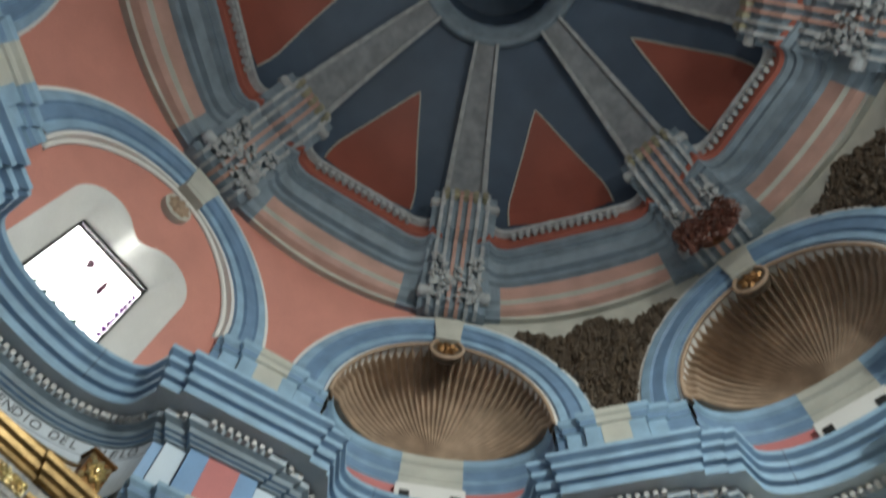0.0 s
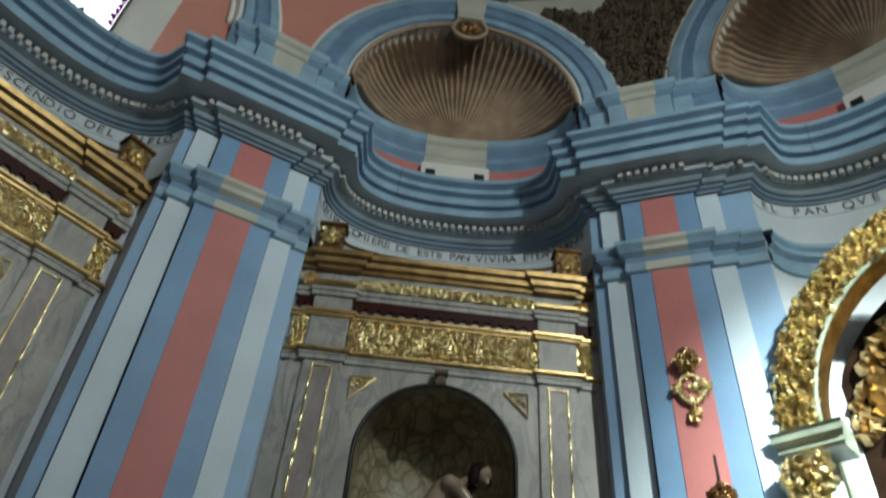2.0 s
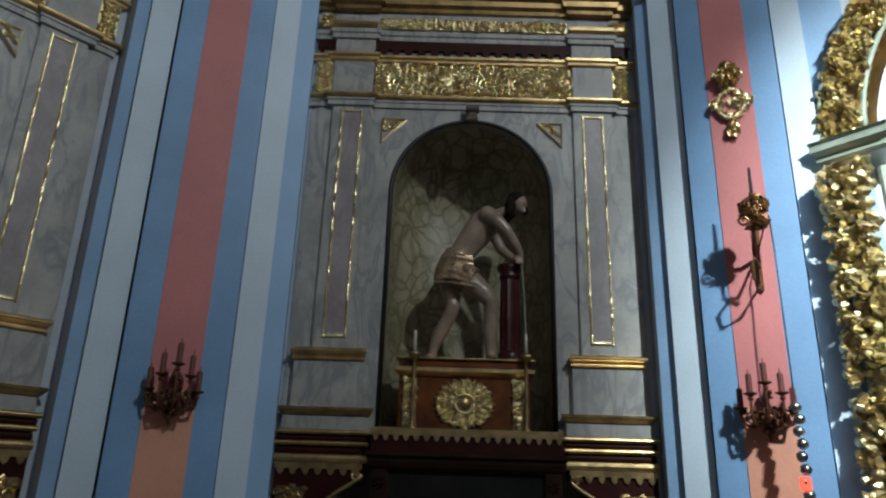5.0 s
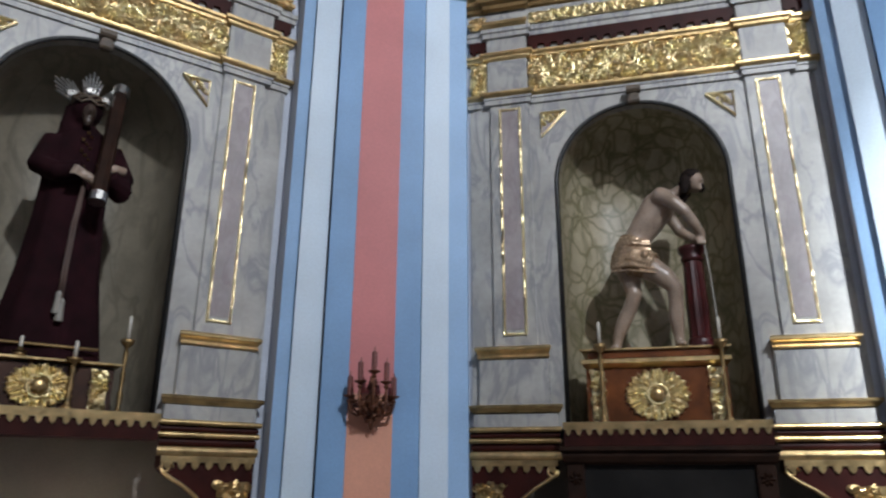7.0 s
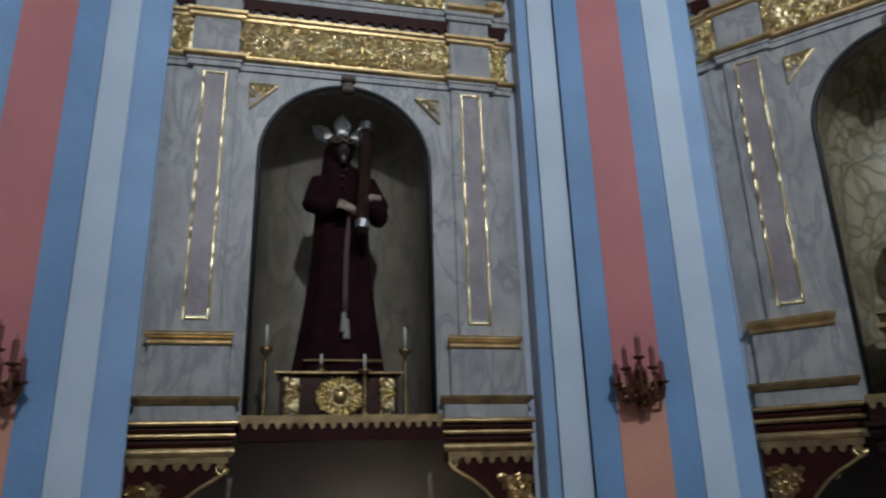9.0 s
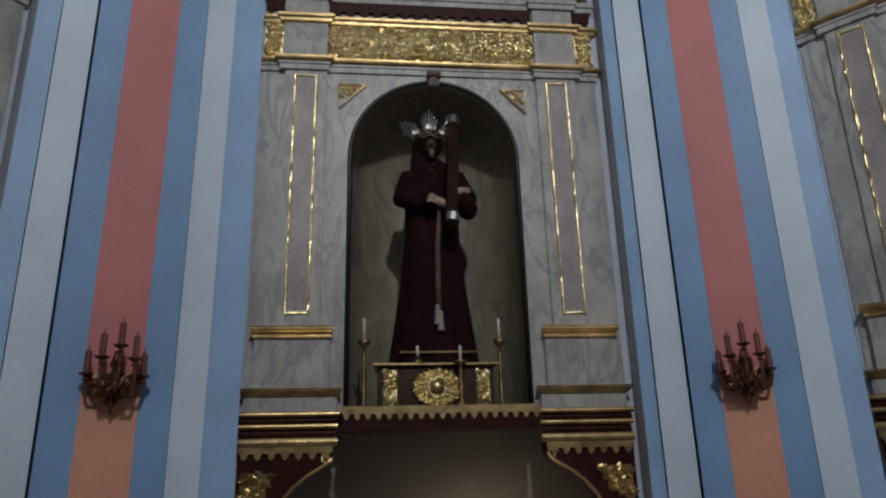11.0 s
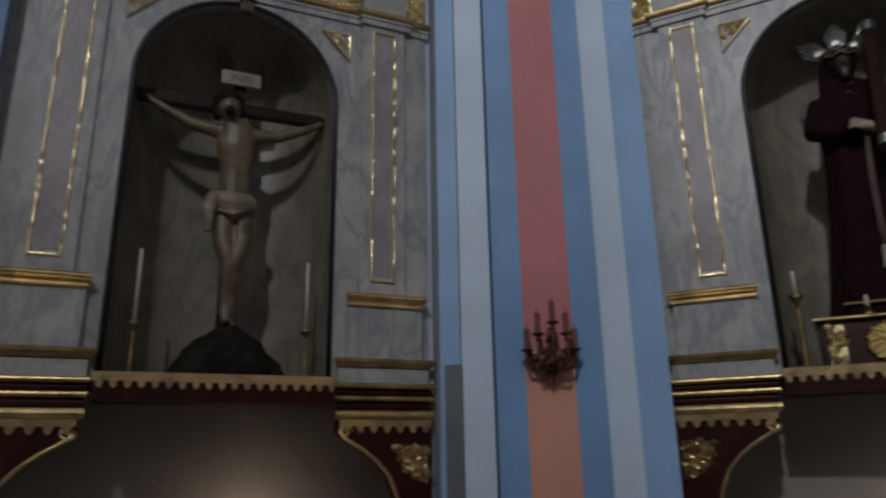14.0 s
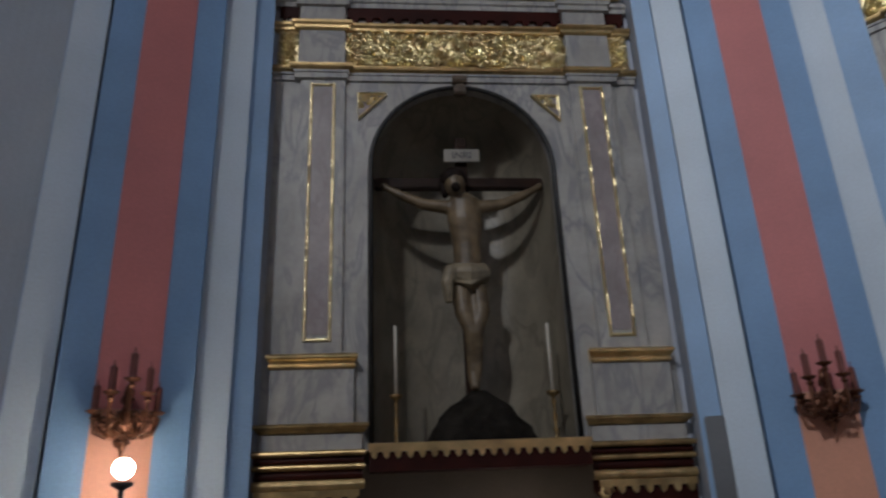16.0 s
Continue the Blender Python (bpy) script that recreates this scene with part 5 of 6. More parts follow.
def casket(m, w0, w1, z1, y0=5.27, y1=5.82, low=False):
    """Pedestal chest: a lacquered body, gilt rims, a lobed centre panel and two upright strips."""
    th = thing("reliquary_base", "low dark lacquered chest with gilded carved panels" if low else "red lacquered pedestal chest with gilded carved panels", "pedestal", "pedestal chests", "", m)
    g, wood = (GOLD, BROWN_WOOD) if low else (GOLD, RED_WOOD)
    step = 0.035 if low else 0.15
    bm = bmesh.new()
    box(bm, w0 + 0.05, w1 - 0.05, y0 + 0.05, y1, GROUND, z1 - step + 0.01, 0.01)
    part("chest_body", bm, wood, th)
    if not low:
        bm = bmesh.new()
        moulding(bm, w0 + 0.05, w1 - 0.05, y0 + 0.05, [(0.0, z1 - 0.15), (0.02, z1 - 0.14), (0.06, z1 - 0.115), (0.06, z1 - 0.085), (0.02, z1 - 0.08)], 0.3)
        part("gilt_cornice", bm, GOLD_TRIM, th)
        bm = bmesh.new()
        box(bm, w0 + 0.07, w1 - 0.07, y0 + 0.03, y1, z1 - 0.079, z1 - 0.02, 0.008)
        part("chest_top", bm, wood, th)
    bm = bmesh.new()
    moulding(bm, w0 + 0.03, w1 - 0.03, y0 + 0.04, [(0.0, z1 - 0.022), (0.035, z1 - 0.014), (0.035, z1), (0.0, z1 + 0.002)], 0.4)
    part("gilt_rim", bm, GOLD_TRIM if low else GOLD_OLD, th)
    h = z1 - step - GROUND
    c = (w0 + w1) / 2
    zc = GROUND + h / 2
    a, b = (0.20, h * 0.5) if low else (0.25, h * 0.49)
    bm = bmesh.new()
    lobes = [(c + a * math.cos(t) * (0.86 + 0.09 * math.cos(8 * t)), zc + b * math.sin(t) * (0.86 + 0.09 * math.cos(8 * t))) for t in [2 * math.pi * q / 48 for q in range(48)]]
    slab(bm, lobes, y0 + 0.036, y0 + 0.052)
    ctr = part("centre_panel", bm, g, th, "gilded lobed panel")
    bm = bmesh.new()
    for f, n in ((0.48, 14), (0.66, 20), (0.84, 26)):
        for q in range(n):
            t = 2 * math.pi * (q + 0.5 * (n == 20)) / n
            x, z = c + a * f * math.cos(t), zc + b * f * math.sin(t)
            leaf(bm, (x, y0 + 0.034, z), 0.05 if q % 2 else 0.06, t - math.pi / 2, 0.028, random.Random(q % 2))
            if q % 2 == 0:
                scroll(bm, (x, y0 + 0.034, z), 0.022, t, 0.006, 1 if q % 4 else -1, n=7, y_out=0.02)
    uncounted(part("centre_carving", bm, g, ctr, "gilded leaf carving"))
    bm = bmesh.new()
    ball(bm, (c, y0 + 0.02, zc), min(0.055, h * 0.2), 14, 10, sq=(1, 0.7, 1))
    part("boss", bm, GOLD_OLD, ctr, "round gilded boss", smooth=True)
    bm = bmesh.new()
    r = min(0.075, h * 0.28)
    tube(bm, [(c + r * math.cos(2 * math.pi * q / 20), y0 + 0.025, zc + r * math.sin(2 * math.pi * q / 20)) for q in range(21)], 0.011, 6)
    part("boss_ring", bm, g, ctr, smooth=True)
    for x in (w0 + 0.14, w1 - 0.14):
        bm = bmesh.new()
        box(bm, x - 0.052, x + 0.052, y0 + 0.034, y0 + 0.054, GROUND + 0.012, GROUND + h - 0.012, 0.01)
        strip = part("side_panel", bm, g, th, "gilded upright panel")
        bm = bmesh.new()
        carved(bm, lambda p, q: True, x - 0.045, x + 0.045, GROUND + 0.03, GROUND + h - 0.03, y0 + 0.034, 34, 0.045, 0.03, 14)
        uncounted(part("side_carving", bm, g, strip))
        for dz in (-0.28, 0.28):
            bm = bmesh.new()
            ball(bm, (x, y0 + 0.022, zc + dz * h), 0.03, 10, 8, sq=(1, 0.6, 1))
            part("bead", bm, g, strip, smooth=True)
    return th


casket(ALTAR["A"], -0.60, 0.55, 2.57)
casket(ALTAR["B"], -0.52, 0.47, 2.33, low=True)


def candlestick(m, h, candle, mat=GOLD_OLD):
    th = thing("candlestick", "slender turned candlestick with a pale candle on the altar shelf", "candlestick", "altar candlesticks", "", m)
    bm = bmesh.new()
    lathe(bm, [(0.042, 0), (0.042, 0.012), (0.022, 0.03), (0.014, 0.06), (0.024, h * 0.25), (0.012, h * 0.32), (0.02, h * 0.5), (0.011, h * 0.6), (0.018, h * 0.8), (0.012, h * 0.88), (0.045, h * 0.95), (0.05, h), (0.012, h)], 10)
    part("stem", bm, mat, th, smooth=True)
    bm = bmesh.new()
    lathe(bm, [(0.013, h), (0.012, h + candle), (0.002, h + candle + 0.008)], 8)
    part("candle", bm, WAX, th, smooth=True)
    return th


for k, u, y, z, h, c in (("B", -0.58, 5.42, GROUND, 0.53, 0.17), ("B", 0.49, 5.42, GROUND, 0.53, 0.17), ("B", -0.17, 5.33, 2.334, 0.03, 0.10), ("B", 0.15, 5.245, GROUND, 0.34, 0.11), ("C", -0.55, 5.5, GROUND, 0.36, 0.50), ("C", 0.58, 5.5, GROUND, 0.36, 0.50), ("A", -0.43, 5.245, GROUND, 0.60, 0.17), ("A", 0.46, 5.245, GROUND, 0.60, 0.17)):
    candlestick(ALTAR[k] @ pose(u, y, z), h, c, GOLD_BROWN)

# ---- the three carved statues, each one plain mesh ----
# bent figure at a column
y = 5.56
bm = bmesh.new()
tube(bm, [(-0.14, y, 3.36), (-0.12, y, 3.48), (-0.05, y, 3.62), (0.05, y, 3.76), (0.13, y, 3.88), (0.2, y, 3.95), (0.25, y, 3.97)], [0.13, 0.125, 0.112, 0.132, 0.142, 0.12, 0.07], 16, flat=0.9)
tube(bm, [(0.22, y, 3.94), (0.32, y - 0.02, 4.0), (0.41, y - 0.03, 4.03)], [0.065, 0.055, 0.05], 10)
ball(bm, (0.45, y - 0.05, 4.06), 0.078, 14, 10, sq=(0.9, 1.0, 1.3))
ball(bm, (0.485, y - 0.125, 4.05), 0.017, 8, 6, sq=(0.8, 1.3, 1.7))
ball(bm, (0.475, y - 0.09, 3.985), 0.035, 8, 6)
ball(bm, (0.15, y - 0.13, 3.93), 0.075, 10, 8)
tube(bm, [(0.16, y - 0.14, 3.93), (0.24, y - 0.19, 3.84), (0.32, y - 0.2, 3.75), (0.39, y - 0.17, 3.64), (0.45, y - 0.11, 3.55)], [0.066, 0.06, 0.05, 0.045, 0.032], 12)
tube(bm, [(0.2, y + 0.12, 3.88), (0.3, y + 0.12, 3.68), (0.41, y, 3.55)], [0.06, 0.048, 0.034], 10)
ball(bm, (0.42, y - 0.08, 3.53), 0.045, 8, 6, sq=(1.3, 1.2, 0.8))
for j in range(4):
    tube(bm, [(0.39 + 0.022 * j, y - 0.12, 3.535), (0.395 + 0.022 * j, y - 0.15, 3.50), (0.395 + 0.022 * j, y - 0.15, 3.46)], 0.011, 6)
tube(bm, [(-0.17, y + 0.05, 3.38), (-0.15, y + 0.04, 3.25), (-0.125, y, 3.11), (-0.17, y + 0.03, 3.0), (-0.235, y + 0.04, 2.88), (-0.285, y + 0.04, 2.76), (-0.30, y + 0.04, 2.66)], [0.11, 0.085, 0.064, 0.06, 0.062, 0.044, 0.038], 12)
tube(bm, [(-0.06, y - 0.05, 3.38), (0.04, y - 0.09, 3.29), (0.13, y - 0.11, 3.21), (0.195, y - 0.11, 3.12), (0.19, y - 0.09, 3.0), (0.185, y - 0.07, 2.88), (0.19, y - 0.06, 2.75), (0.19, y - 0.06, 2.66)], [0.12, 0.1, 0.085, 0.067, 0.06, 0.062, 0.044, 0.038], 12)
for x, yy in ((-0.31, y - 0.02), (0.2, y - 0.12)):
    ball(bm, (x, yy, 2.66), 0.045, 8, 6, sq=(1.1, 2.0, 0.75))
st = finish("statue", bm, FLESH)
st.matrix_basis = ALTAR["A"] @ pose(0, 0, -0.05)
smooth_mesh(st, 0.014)
tagged(st, "painted wooden statue of a bent figure leaning on a column", "statue")
bm = bmesh.new()
tube(bm, [(-0.17, y, 3.32), (-0.15, y, 3.4), (-0.11, y, 3.52), (-0.08, y, 3.59)], [0.145, 0.155, 0.145, 0.13], 18, flat=0.98)
tube(bm, [(-0.12, y - 0.04, 3.4), (0.05, y - 0.09, 3.32)], [0.14, 0.115], 14)
for j in range(9):
    q = j / 8
    tube(bm, [(-0.30 + 0.06 * q, y - 0.07, 3.3 + 0.26 * q), (-0.15 + 0.05 * q, y - 0.172 + 0.02 * q, 3.28 + 0.25 * q + 0.015 * (j % 2)), (0.06 - 0.03 * q, y - 0.18 + 0.05 * q, 3.24 + 0.29 * q)], 0.013 + 0.006 * (j % 2), 6)
ball(bm, (-0.02, y - 0.17, 3.4), 0.04, 8, 6)
cl = finish("loincloth", bm, GILT_CLOTH, smooth=True)
smooth_mesh(cl, 0.007)
cl.matrix_basis = ALTAR["A"] @ pose(0, 0, -0.05)
tagged(cl, "gilded folded cloth round the statue's hips", "cloth")
bm = bmesh.new()
ball(bm, (0.365, y - 0.02, 4.11), 0.09, 14, 10, sq=(1.05, 1.15, 0.9))
ball(bm, (0.43, y - 0.085, 3.99), 0.036, 10, 8, sq=(0.9, 0.9, 1.2))
tube(bm, [(0.33, y - 0.06, 4.1), (0.305, y - 0.08, 4.02), (0.28, y - 0.11, 3.94)], [0.055, 0.05, 0.025], 8)
tube(bm, [(0.33, y + 0.03, 4.08), (0.29, y + 0.02, 3.98), (0.27, y - 0.05, 3.9)], [0.07, 0.06, 0.03], 8)
hr = finish("statue_wig", bm, HAIR, smooth=True)
hr.matrix_basis = ALTAR["A"] @ pose(0.055, 0, -0.05)
tagged(hr, "dark carved hair of the bent statue", "carving")
th = thing("column", "short dark red fluted wooden column beside the statue", "column", m=ALTAR["A"] @ pose(0, 0, -0.05))
bm = bmesh.new()
n = 20
rings = []
for z, r in ((2.72, 0.085), (3.0, 0.088), (3.38, 0.078)):
    rings.append([bm.verts.new((0.36 + r * (1 - 0.1 * (i % 2)) * math.cos(2 * math.pi * i / n), y + r * (1 - 0.1 * (i % 2)) * math.sin(2 * math.pi * i / n), z)) for i in range(n)])
for a, b in zip(rings, rings[1:]):
    for i in range(n):
        bm.faces.new((a[i], a[(i + 1) % n], b[(i + 1) % n], b[i]))
part("column_shaft", bm, COLUMN_RED, th)
bm = bmesh.new()
lathe(bm, [(0.13, 2.622), (0.13, 2.66), (0.1, 2.68), (0.105, 2.7), (0.085, 2.73)], 20, (0.36, y, 0))
part("column_base", bm, COLUMN_RED, th, smooth=True)
bm = bmesh.new()
lathe(bm, [(0.08, 3.36), (0.095, 3.39), (0.08, 3.41), (0.11, 3.46), (0.11, 3.49)], 20, (0.36, y, 0))
part("column_capital", bm, COLUMN_RED, th, smooth=True)
bm = bmesh.new()
tube(bm, [(0.45, y - 0.12, 3.52), (0.47, y - 0.13, 3.2), (0.48, y - 0.14, 2.8), (0.50, y - 0.13, 2.63)], 0.008, 6)
rp = finish("rope", bm, PLAQUE, smooth=True)
rp.matrix_basis = ALTAR["A"] @ pose(0, 0, -0.05)
tagged(rp, "pale twisted rope hanging from the statue's wrists", "rope")

# robed figure with a beam
y = 5.58
bm = bmesh.new()
rows = []
for z, w, d in ((2.335, 0.37, 0.22), (2.6, 0.33, 0.21), (3.0, 0.27, 0.18), (3.4, 0.235, 0.165), (3.7, 0.225, 0.16), (3.95, 0.23, 0.15), (4.08, 0.18, 0.12), (4.15, 0.08, 0.08)):
    rows.append([bm.verts.new(((w * (1 + 0.05 * math.sin(i * 5.0)) * math.cos(2 * math.pi * i / 36)) - 0.01, y + d * (1 + 0.06 * math.sin(i * 5.0)) * math.sin(2 * math.pi * i / 36), z)) for i in range(36)])
for a, b in zip(rows, rows[1:]):
    for i in range(36):
        bm.faces.new((a[i], a[(i + 1) % 36], b[(i + 1) % 36], b[i]))
bm.faces.new(rows[0][::-1])
bm.faces.new(rows[-1])
tube(bm, [(0.19, y, 4.0), (0.28, y - 0.08, 3.75), (0.27, y - 0.2, 3.62), (0.16, y - 0.27, 3.7)], [0.09, 0.1, 0.1, 0.09], 10)
tube(bm, [(-0.2, y, 4.0), (-0.27, y - 0.08, 3.75), (-0.15, y - 0.2, 3.68), (0.0, y - 0.25, 3.72)], [0.09, 0.09, 0.08, 0.07], 10)
ball(bm, (-0.03, y - 0.05, 4.28), 0.12, 12, 8, sq=(0.95, 1.0, 1.2))
tube(bm, [(-0.1, y, 4.3), (-0.13, y, 4.1), (-0.12, y - 0.05, 3.98)], [0.08, 0.07, 0.05], 8)
st = finish("robed_statue", bm, VELVET)
st.matrix_basis = ALTAR["B"]
smooth_mesh(st, 0.016)
tagged(st, "statue in a long dark purple velvet robe carrying a beam", "statue")
bm = bmesh.new()
ball(bm, (-0.02, y - 0.13, 4.23), 0.062, 10, 8, sq=(0.85, 0.9, 1.35))
ball(bm, (-0.02, y - 0.19, 4.22), 0.014, 8, 6, sq=(0.9, 1.3, 1.8))
ball(bm, (-0.02, y - 0.15, 4.15), 0.04, 8, 6, sq=(0.9, 0.9, 1.3))
sp = finish("statue_mask", bm, FACE_DARK)
smooth_mesh(sp, 0.008)
sp.matrix_basis = ALTAR["B"]
tagged(sp, "dark painted carved face of the robed statue", "carving")
for x, z, turn in ((0.18, 3.74, -20), (0.02, 3.65, 15)):
    bm = bmesh.new()
    ball(bm, (0, 0, 0), 0.042, 8, 6, sq=(1.2, 0.7, 0.9))
    for j in range(4):
        tube(bm, [(-0.02, -0.01, 0.028 - 0.018 * j), (-0.07, -0.03, 0.032 - 0.02 * j), (-0.1, -0.015, 0.028 - 0.022 * j)], 0.0095, 6)
    tube(bm, [(0.02, 0, 0), (0.09, 0.03, -0.02)], 0.034, 8)
    hd = finish("statue_glove", bm, FLESH)
    smooth_mesh(hd, 0.006)
    hd.matrix_basis = ALTAR["B"] @ pose(x, y - 0.31, z, 0, turn, 0)
    tagged(hd, "painted carved palm and fingers of the robed statue", "carving")
bm = bmesh.new()
for q in range(3):
    tube(bm, [(-0.03 + (0.125 + 0.006 * math.sin(5 * t + q)) * math.cos(t), y - 0.05 + 0.128 * math.sin(t), 4.31 + 0.022 * q + 0.012 * math.sin(7 * t + 2 * q)) for t in [2 * math.pi * i / 28 for i in range(29)]], 0.011, 5)
cr = finish("thorn_band", bm, CARVED)
cr.matrix_basis = ALTAR["B"]
tagged(cr, "grey twisted band of thorns round the robed statue's brow", "crown")
th = thing("cross_beam", "dark wooden beam with silver end caps on the statue's shoulder", "cross", m=ALTAR["B"])
bm = bmesh.new()
tube(bm, [(0.17, y - 0.16, 4.46), (0.115, y - 0.37, 3.47)], 0.055, 8)
part("beam", bm, DARK_WOOD, th)
for a, b in (((0.172, y - 0.155, 4.49), (0.166, y - 0.175, 4.41)), ((0.118, y - 0.365, 3.51), (0.113, y - 0.38, 3.44))):
    bm = bmesh.new()
    tube(bm, [a, b], 0.062, 10)
    part("end_cap", bm, SILVER, th)
th = thing("silver_rays", "three silver ray bursts above the robed statue's head", "halo", m=ALTAR["B"])
for ang in (-52, 0, 52):
    bm = bmesh.new()
    ball(bm, (-0.03 + 0.16 * math.cos(radians(90 - ang)), y - 0.07, 4.29 + 0.16 * math.sin(radians(90 - ang))), 0.045, 8, 6, sq=(1, 0.4, 1))
    burst = part("ray_burst", bm, SILVER, th)
    for j in range(7):
        bm = bmesh.new()
        a = radians(90 - ang + (j - 3) * 5.5)
        r0, r1 = 0.12, 0.25 + 0.08 * (1 - abs(j - 3) / 3)
        tube(bm, [(-0.03 + r0 * math.cos(a), y - 0.06, 4.29 + r0 * math.sin(a)), (-0.03 + r1 * math.cos(a), y - 0.06, 4.29 + r1 * math.sin(a))], [0.014, 0.009], 5)
        part("ray", bm, SILVER, burst)
th = thing("gold_cord", "gold cord with tassels hanging down the velvet robe", "cord", m=ALTAR["B"])
bm = bmesh.new()
tube(bm, [(0.02, y - 0.26, 3.62), (0.0, y - 0.2, 3.3), (-0.005, y - 0.22, 3.0), (-0.005, y - 0.235, 2.8)], 0.010, 6)
tube(bm, [(0.03, y - 0.24, 3.62), (0.02, y - 0.2, 3.3), (0.015, y - 0.22, 3.0), (0.015, y - 0.235, 2.75)], 0.010, 6)
part("cord", bm, CORD, th, smooth=True)
for x, z in ((-0.005, 2.8), (0.018, 2.75)):
    bm = bmesh.new()
    lathe(bm, [(0.01, 0.0), (0.022, -0.02), (0.02, -0.05), (0.028, -0.15), (0.026, -0.16)], 10, (x, y - 0.24, z))
    part("tassel", bm, PLAQUE, th)
bm = bmesh.new()
for j in range(14):
    t = j / 13
    leaf(bm, (0.0 + 0.03 * math.sin(j * 2.1), y - 0.165, 4.05 - 0.4 * t), 0.03, j * 1.3, 0.02, random.Random(j))
tube(bm, [(-0.3, y - 0.19, 2.43), (-0.1, y - 0.225, 2.425), (0.1, y - 0.225, 2.425), (0.3, y - 0.19, 2.43)], 0.012, 6)
uncounted(part("gold_embroidery", bm, GOLD_BROWN, th))

# crucified figure
y = 5.66
th = thing("crucifix_cross", "dark wooden cross with a lettered plaque standing on a rock", "cross", m=ALTAR["C"])
bm = bmesh.new()
box(bm, -0.02, 0.08, y + 0.05, y + 0.12, 2.28, 4.56, 0.012)
part("upright", bm, DARK_WOOD, th)
bm = bmesh.new()
box(bm, -0.70, 0.71, y + 0.03, y + 0.10, 4.07, 4.17, 0.012)
part("crossbar", bm, DARK_WOOD, th)
bm = bmesh.new()
box(bm, -0.12, 0.18, y + 0.0, y + 0.02, 4.30, 4.42, 0.006)
pq = part("plaque", bm, PLAQUE, th, "pale lettered plaque")
cu = bpy.data.curves.new("plaque_text", "FONT")
cu.body, cu.size, cu.extrude, cu.align_x = "INRI", 0.09, 0.001, "CENTER"
tmp = bpy.data.objects.new("tmp", cu)
scene.collection.objects.link(tmp)
bpy.context.view_layer.update()
me = bpy.data.meshes.new_from_object(tmp.evaluated_get(bpy.context.evaluated_depsgraph_get()))
bpy.data.objects.remove(tmp)
me.materials.clear()
me.materials.append(INK)
tx = new("plaque_lettering", me)
tx.parent = pq
tx.matrix_basis = pose(0.03, y - 0.003, 4.33, 90, 0, 0)
bm = bmesh.new()
tube(bm, [(0.03, y, 3.24), (0.035, y - 0.01, 3.4), (0.03, y - 0.02, 3.55), (0.025, y - 0.03, 3.75), (0.02, y - 0.02, 3.92), (0.01, y - 0.02, 3.98)], [0.13, 0.115, 0.11, 0.145, 0.135, 0.07], 12, flat=0.75)
for s in (-1, 1):
    tube(bm, [(0.02 + s * 0.1, y - 0.02, 3.87), (0.02 + s * 0.32, y - 0.02, 3.90), (0.02 + s * 0.5, y - 0.02, 3.98), (0.02 + s * 0.62, y - 0.01, 4.05)], [0.062, 0.048, 0.04, 0.028], 10)
    ball(bm, (0.02 + s * 0.64, y - 0.01, 4.065), 0.033, 8, 6)
ball(bm, (-0.05, y - 0.08, 4.05), 0.095, 12, 8, sq=(0.95, 1.0, 1.2))
tube(bm, [(0.0, y - 0.03, 3.96), (-0.03, y - 0.06, 4.02)], 0.06, 8)
for x0, x1 in ((-0.03, 0.03), (0.1, 0.06)):
    tube(bm, [(x0, y, 3.2), (x0 + 0.01, y - 0.05, 2.98), (x1, y - 0.07, 2.82), (x1, y - 0.02, 2.62), (x1 - 0.01, y - 0.02, 2.48)], [0.085, 0.075, 0.06, 0.05, 0.035], 10)
tube(bm, [(0.03, y - 0.02, 2.5), (0.035, y - 0.06, 2.40)], [0.05, 0.035], 8)
st = finish("crucified_statue", bm, PALE_FLESH)
st.matrix_basis = ALTAR["C"]
smooth_mesh(st, 0.013)
tagged(st, "pale painted wooden crucified statue", "statue")
bm = bmesh.new()
tube(bm, [(-0.1, y - 0.02, 3.3), (0.03, y - 0.09, 3.27), (0.16, y - 0.02, 3.3)], [0.09, 0.1, 0.08], 12)
for j in range(7):
    t = j / 6
    tube(bm, [(-0.1, y - 0.08, 3.36 - 0.13 * t), (0.03, y - 0.16, 3.33 - 0.15 * t), (0.16, y - 0.08, 3.36 - 0.1 * t)], 0.013, 5)
tube(bm, [(-0.11, y - 0.1, 3.33), (-0.15, y - 0.13, 3.2), (-0.14, y - 0.13, 3.04)], [0.05, 0.05, 0.03], 8)
cl = finish("loincloth", bm, PALE_CLOTH, smooth=True)
smooth_mesh(cl, 0.007)
cl.matrix_basis = ALTAR["C"]
tagged(cl, "pale knotted cloth round the crucified statue", "cloth")
bm = bmesh.new()
ball(bm, (-0.055, y - 0.09, 4.085), 0.108, 10, 8, sq=(1.05, 1.0, 0.95))
ball(bm, (-0.05, y - 0.19, 3.97), 0.04, 8, 6)
tube(bm, [(-0.13, y - 0.07, 4.05), (-0.13, y - 0.1, 3.93)], [0.05, 0.025], 8)
hr = finish("statue_wig", bm, HAIR, smooth=True)
hr.matrix_basis = ALTAR["C"] @ pose(0, 0.03, 0.02)
tagged(hr, "dark carved hair of the crucified statue", "carving")
bm = bmesh.new()
rng = random.Random(6)
rings = []
